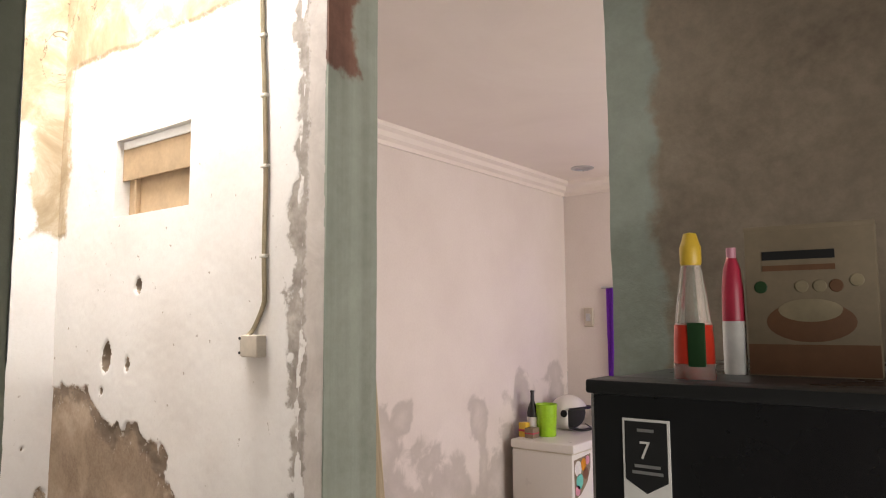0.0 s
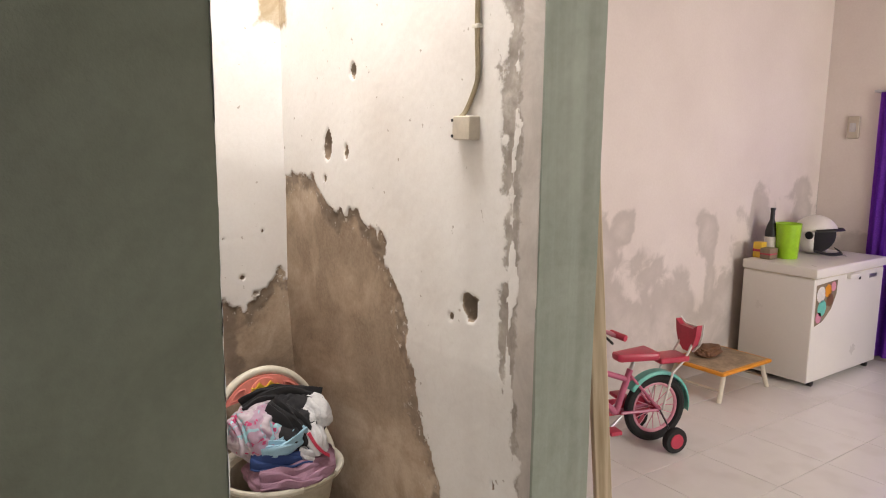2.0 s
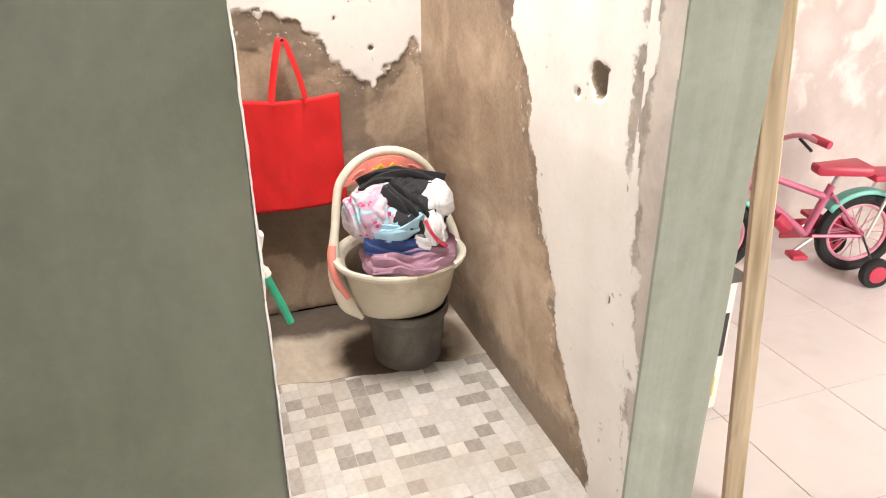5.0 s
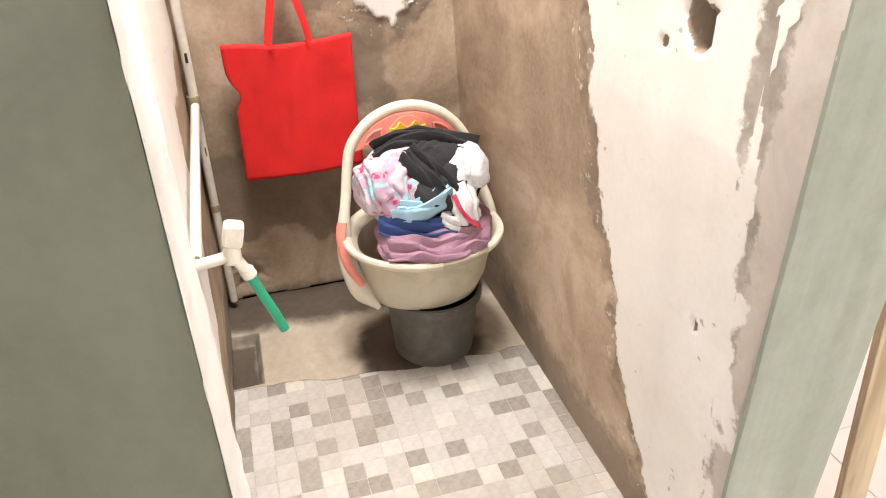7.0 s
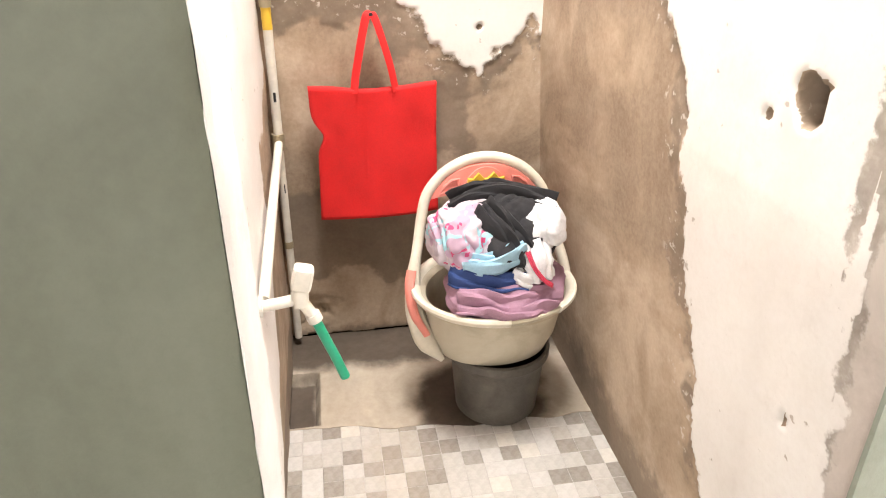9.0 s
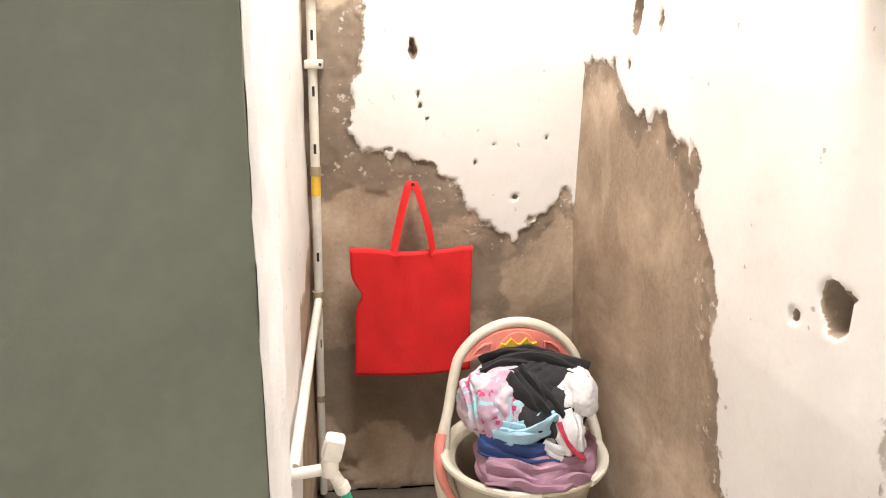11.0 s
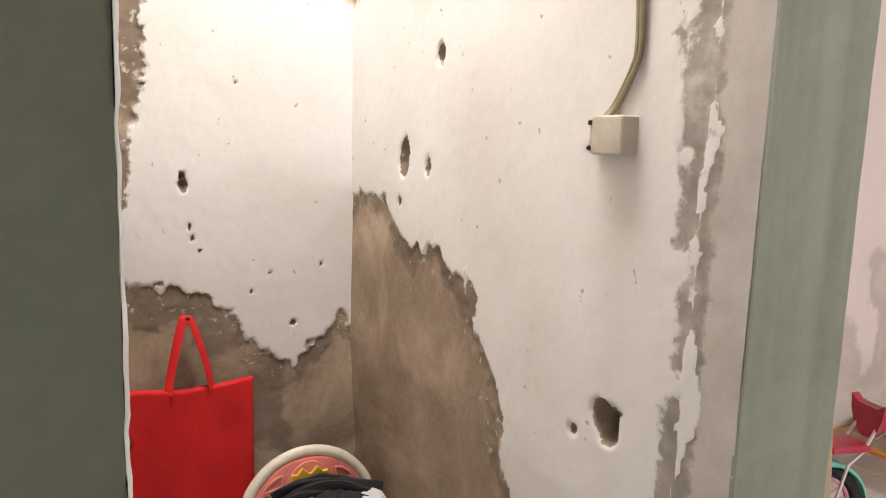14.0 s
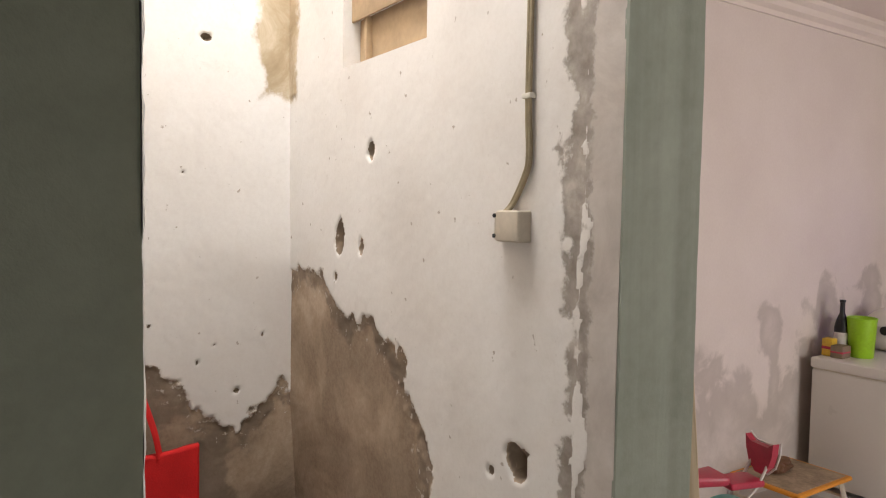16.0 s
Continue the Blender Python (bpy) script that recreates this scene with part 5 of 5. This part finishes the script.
def bicycle():
    """A child's bicycle; local +x is forward, rear axle over the origin."""
    t = thing("bicycle", pose(-2.262, 2.935, 0, 0, 0, -106), "child's pink bicycle with teal mudguards and training wheels", "bicycle")
    R, base = 0.172, 0.60
    wheel(t, "wheel", (0, 0, R), R, 0.023, CRIMSON, PALEPINK)
    wheel(t, "wheel", (base, 0, R), R, 0.023, CRIMSON, PALEPINK)

    def guard(cx, a0, a1):
        bm = bmesh.new()
        prev = None
        for i in range(25):
            a = radians(a0 + (a1 - a0) * i / 24)
            row = []
            for k, s in enumerate((-0.034, -0.022, 0, 0.022, 0.034)):
                rr = R + 0.018 - (0.014 if abs(s) > 0.03 else 0)
                row.append(bm.verts.new((cx + rr * math.cos(a), s, R + rr * math.sin(a))))
            if prev:
                for k in range(4):
                    bm.faces.new((prev[k], prev[k + 1], row[k + 1], row[k]))
            prev = row
        ob = part("mudguard", bm, TEAL, t, "teal plastic mudguard")
        ob.modifiers.new("thick", "SOLIDIFY").thickness = 0.003

    guard(0, 35, 190)
    guard(base, 10, 150)
    bb, seat, head0, head1 = (0.22, 0, 0.17), (0.13, 0, 0.43), (0.50, 0, 0.40), (0.47, 0, 0.50)
    for name, a, b, r, mt in (("down_tube", bb, head0, 0.016, PINKPAINT), ("top_tube", (0.165, 0, 0.33), (0.49, 0, 0.45), 0.014, PINKPAINT), ("seat_tube", bb, (0.15, 0, 0.38), 0.016, PINKPAINT),
                              ("head_tube", head0, head1, 0.018, PINKPAINT), ("seat_post", (0.15, 0, 0.37), seat, 0.010, SILVER)):
        part(name, tube([a, b], r, 12), mt, t)
    for s in (-1, 1):
        part("chain_stay", tube([(0.2, s * 0.02, 0.17), (0.0, s * 0.04, R)], 0.008, 8), PINKPAINT, t)
        part("seat_stay", tube([(0.155, s * 0.018, 0.35), (0.0, s * 0.042, R)], 0.007, 8), PINKPAINT, t)
        part("fork_blade", tube([(0.505, s * 0.03, 0.385), (0.56, s * 0.04, 0.28), (base, s * 0.042, R)], 0.009, 8), PINKPAINT, t)
        part("rack_stay", tube([(-0.01, s * 0.05, R), (-0.06, s * 0.05, 0.36), (-0.12, s * 0.05, 0.41), (-0.172, s * 0.045, 0.50)], 0.006, 8), PAPER, t, "white seat-back rod")
        part("training_arm", tube([(0.0, s * 0.045, R), (-0.01, s * 0.10, 0.11), (-0.01, s * 0.135, 0.062)], 0.009, 8, flat=0.5), BLACKPLASTIC, t)
        m = Matrix.Translation((-0.01, s * 0.155, 0.062)) @ Matrix.Rotation(radians(90), 4, "X")
        tw = part("training_wheel", lathe([(0.03, -0.018), (0.056, -0.018), (0.062, -0.010), (0.062, 0.010), (0.056, 0.018), (0.03, 0.018)], 26, m=m), RUBBER, t)
        part("hub_cap", lathe([(0, -0.021), (0.036, -0.021), (0.038, -0.014), (0.038, 0.014), (0.036, 0.021), (0, 0.021)], 10, m=m), CRIMSON, tw, "crimson star-shaped hub")
        part("grip", tube([(0.40, s * 0.20, 0.635), (0.37, s * 0.27, 0.625)], 0.015, 10), CRIMSON, t, "red rubber grip")
        part("brake_lever", tube([(0.43, s * 0.18, 0.625), (0.42, s * 0.25, 0.60)], 0.006, 6), BLACKPLASTIC, t)
        part("crank", tube([(0.22, s * 0.05, 0.17), (0.22 + s * 0.07, s * 0.06, 0.12 + (s < 0) * 0.10)], 0.008, 8), SILVER, t)
        part("pedal", box((0.19 + s * 0.07, s * 0.09 - 0.035, 0.11 + (s < 0) * 0.10), (0.25 + s * 0.07, s * 0.09 + 0.035, 0.13 + (s < 0) * 0.10), 0.005), CRIMSON, t)
    part("handlebar", tube(smooth_path([(0.38, -0.25, 0.628), (0.43, -0.17, 0.635), (0.46, -0.06, 0.585), (0.465, 0, 0.575), (0.46, 0.06, 0.585), (0.43, 0.17, 0.635), (0.38, 0.25, 0.628)]), 0.010, 10), PALEPINK, t)
    part("stem", tube([head1, (0.463, 0, 0.58)], 0.012, 10), SILVER, t)
    part("bar_pad", box((0.445, -0.07, 0.572), (0.485, 0.07, 0.602), 0.012, segs=3), CRIMSON, t)
    bm = box((0.03, -0.07, 0.425), (0.24, 0.07, 0.465), 0.018, segs=3)
    for v in bm.verts:
        k = max(0, (v.co.x - 0.10) / 0.14)
        v.co.y *= 1 - 0.6 * k
        v.co.z += 0.012 * math.cos(v.co.x * 22)
    part("saddle", bm, CRIMSON, t, "crimson vinyl saddle")
    part("rear_seat", box((-0.15, -0.06, 0.405), (0.02, 0.06, 0.435), 0.014, segs=3), CRIMSON, t, "crimson pillion pad")
    bm = bmesh.new()
    outline = [(-0.018, 0.512), (-0.056, 0.548), (-0.074, 0.600), (-0.080, 0.655), (-0.048, 0.632), (0.048, 0.632), (0.080, 0.655), (0.074, 0.600), (0.056, 0.548), (0.018, 0.512)]
    f = bm.faces.new([bm.verts.new((-0.19, y, z - 0.065)) for y, z in outline])
    ext = bmesh.ops.extrude_face_region(bm, geom=[f])
    bmesh.ops.translate(bm, verts=[e for e in ext["geom"] if isinstance(e, bmesh.types.BMVert)], vec=(0.03, 0, 0))
    bmesh.ops.recalc_face_normals(bm, faces=bm.faces)
    part("backrest", bm, CRIMSON, t, "crimson padded backrest with two ears", smooth=False)
    loop = [(-0.196, 1.06 * y, 1.06 * (z - 0.585) + 0.520) for y, z in outline]
    part("backrest_piping", tube(loop, 0.005, 6, closed=True), PAPER, t, "white piping round the backrest")
    part("chain_guard", box((-0.01, -0.062, 0.13), (0.29, -0.048, 0.215), 0.006), CRIMSON, t, "crimson chain guard")
    part("bottle_cage", tube([(0.30, 0.0, 0.20), (0.36, 0, 0.255)], 0.03, 12), CRIMSON, t)


bicycle()


def curtain():
    t = thing("curtain", pose(-2.365, LN - 0.045, 0.04), "purple sheer curtain drawn over the window", "curtain")
    for k, (x0, x1) in enumerate(((0.0, 0.80), (0.79, 1.55))):
        bm = bmesh.new()
        nx, nz = 120, 14
        rows = []
        for j in range(nz + 1):
            z = 1.76 * j / nz
            rows.append([bm.verts.new((x0 + (x1 - x0) * i / nx, 0.022 * math.sin(i * 0.62 + 0.5 * math.sin(z * 2 + i * 0.1)) * (0.7 + 0.3 * (1 - z / 1.8)) + 0.006 * noise.noise((i * 0.2, z * 3, k)), z)) for i in range(nx + 1)])
        for a, b in zip(rows, rows[1:]):
            for i in range(nx):
                bm.faces.new((a[i], a[i + 1], b[i + 1], b[i]))
        part("drape", bm, PURPLE, t)
    part("rod", tube([(-0.04, 0, 1.765), (1.62, 0, 1.765)], 0.008, 10), SILVER, t)
    for x in (-0.02, 1.58):
        part("bracket", box((x - 0.008, -0.004, 1.755), (x + 0.008, 0.044, 1.775), 0.002), SILVER, t)


curtain()


def switch():
    t = thing("light_switch", pose(-2.536, LN, 1.571), "grey plastic switch on the living-room wall", "switch")
    part("plate", box((-0.040, -0.020, -0.075), (0.040, 0.002, 0.075), 0.012, segs=3), BOX, t)
    part("rocker", box((-0.02, -0.026, -0.03), (0.02, -0.018, 0.03), 0.004), SILVER, t)


switch()


def downlight():
    t = thing("ceiling_light", pose(-2.33, 4.80, LC), "flush round downlight in the ceiling, switched off", "lamp")
    part("trim_ring", lathe([(0.055, 0.002), (0.085, 0.002), (0.085, -0.008), (0.06, -0.014), (0.055, -0.006)], 32), SILVER, t)
    part("lens", lathe([(0, -0.002), (0.056, -0.002), (0.056, 0.001), (0, 0.001)], 32), PAPER, t)


downlight()


def carton():
    t = thing("storage_box", pose(-1.83, 1.655, 0, 0, 0, 0), "white plastic storage box with black and yellow panels", "box")
    part("body", box((-0.16, -0.14, 0.01), (0.16, 0.14, 0.44), 0.012, segs=3), WHITEGLOSS, t)
    part("lid", box((-0.168, -0.148, 0.435), (0.168, 0.148, 0.465), 0.008), BUCKET, t, "grey lid")
    part("panel", box((0.159, -0.02, 0.20), (0.163, 0.125, 0.34), 0.001), BLACKPLASTIC, t, "black panel")
    part("label", box((0.159, 0.02, 0.06), (0.163, 0.115, 0.13), 0.001), YELLOW, t, "yellow label")


carton()


# ---- floor pieces ----
def mosaic():
    bed = bpy.data.objects["floor_bathroom_bed"]
    rnd = random.Random(5)
    metas = []
    for w, d in ((0.0488, 0.0488), (0.0988, 0.0488), (0.0488, 0.0988)):
        bm = box((-w / 2, -d / 2, -0.008), (w / 2, d / 2, 0.0), 0.0012, segs=1)
        me = bpy.data.meshes.new("tile")
        bm.to_mesh(me)
        bm.free()
        me.materials.append(MOSAIC)
        metas.append(me)
    p, nx, ny = 0.05, 19, 17
    used = set()
    for i in range(nx):
        for j in range(ny):
            if (i, j) in used:
                continue
            k, r = 0, rnd.random()
            if r < 0.04 and i + 1 < nx and (i + 1, j) not in used:
                k = 1
                used.add((i + 1, j))
            elif r < 0.08 and j + 1 < ny and (i, j + 1) not in used:
                k = 2
                used.add((i, j + 1))
            ob = new("tile", metas[k])
            ob.parent = bed
            x, y = -2.245 + p * (i + 0.5 + (k == 1) * 0.5), 0.437 + p * (j + 0.5 + (k == 2) * 0.5)
            ob.matrix_basis = pose(x, y, rnd.uniform(-0.0006, 0.0006), rnd.uniform(-0.3, 0.3), rnd.uniform(-0.3, 0.3), rnd.uniform(-0.3, 0.3))


mosaic()


def living_tiles():
    bed = bpy.data.objects["floor_living_bed"]
    s = 0.40
    bm = box((0, 0, -0.01), (s - 0.0025, s - 0.0025, 0.0), 0.001, segs=1)
    me = bpy.data.meshes.new("tile")
    bm.to_mesh(me)
    bm.free()
    me.materials.append(GLAZED)
    for i in range(12):
        for j in range(11):
            x0, y0 = LW + s * i - 0.1, 1.395 + s * j
            if x0 > LE - 0.3 or y0 > LN - 0.1:
                continue
            ob = new("tile", me)
            ob.parent = bed
            ob.matrix_basis = pose(x0 + 0.002, y0 + 0.002, 0.0)


living_tiles()
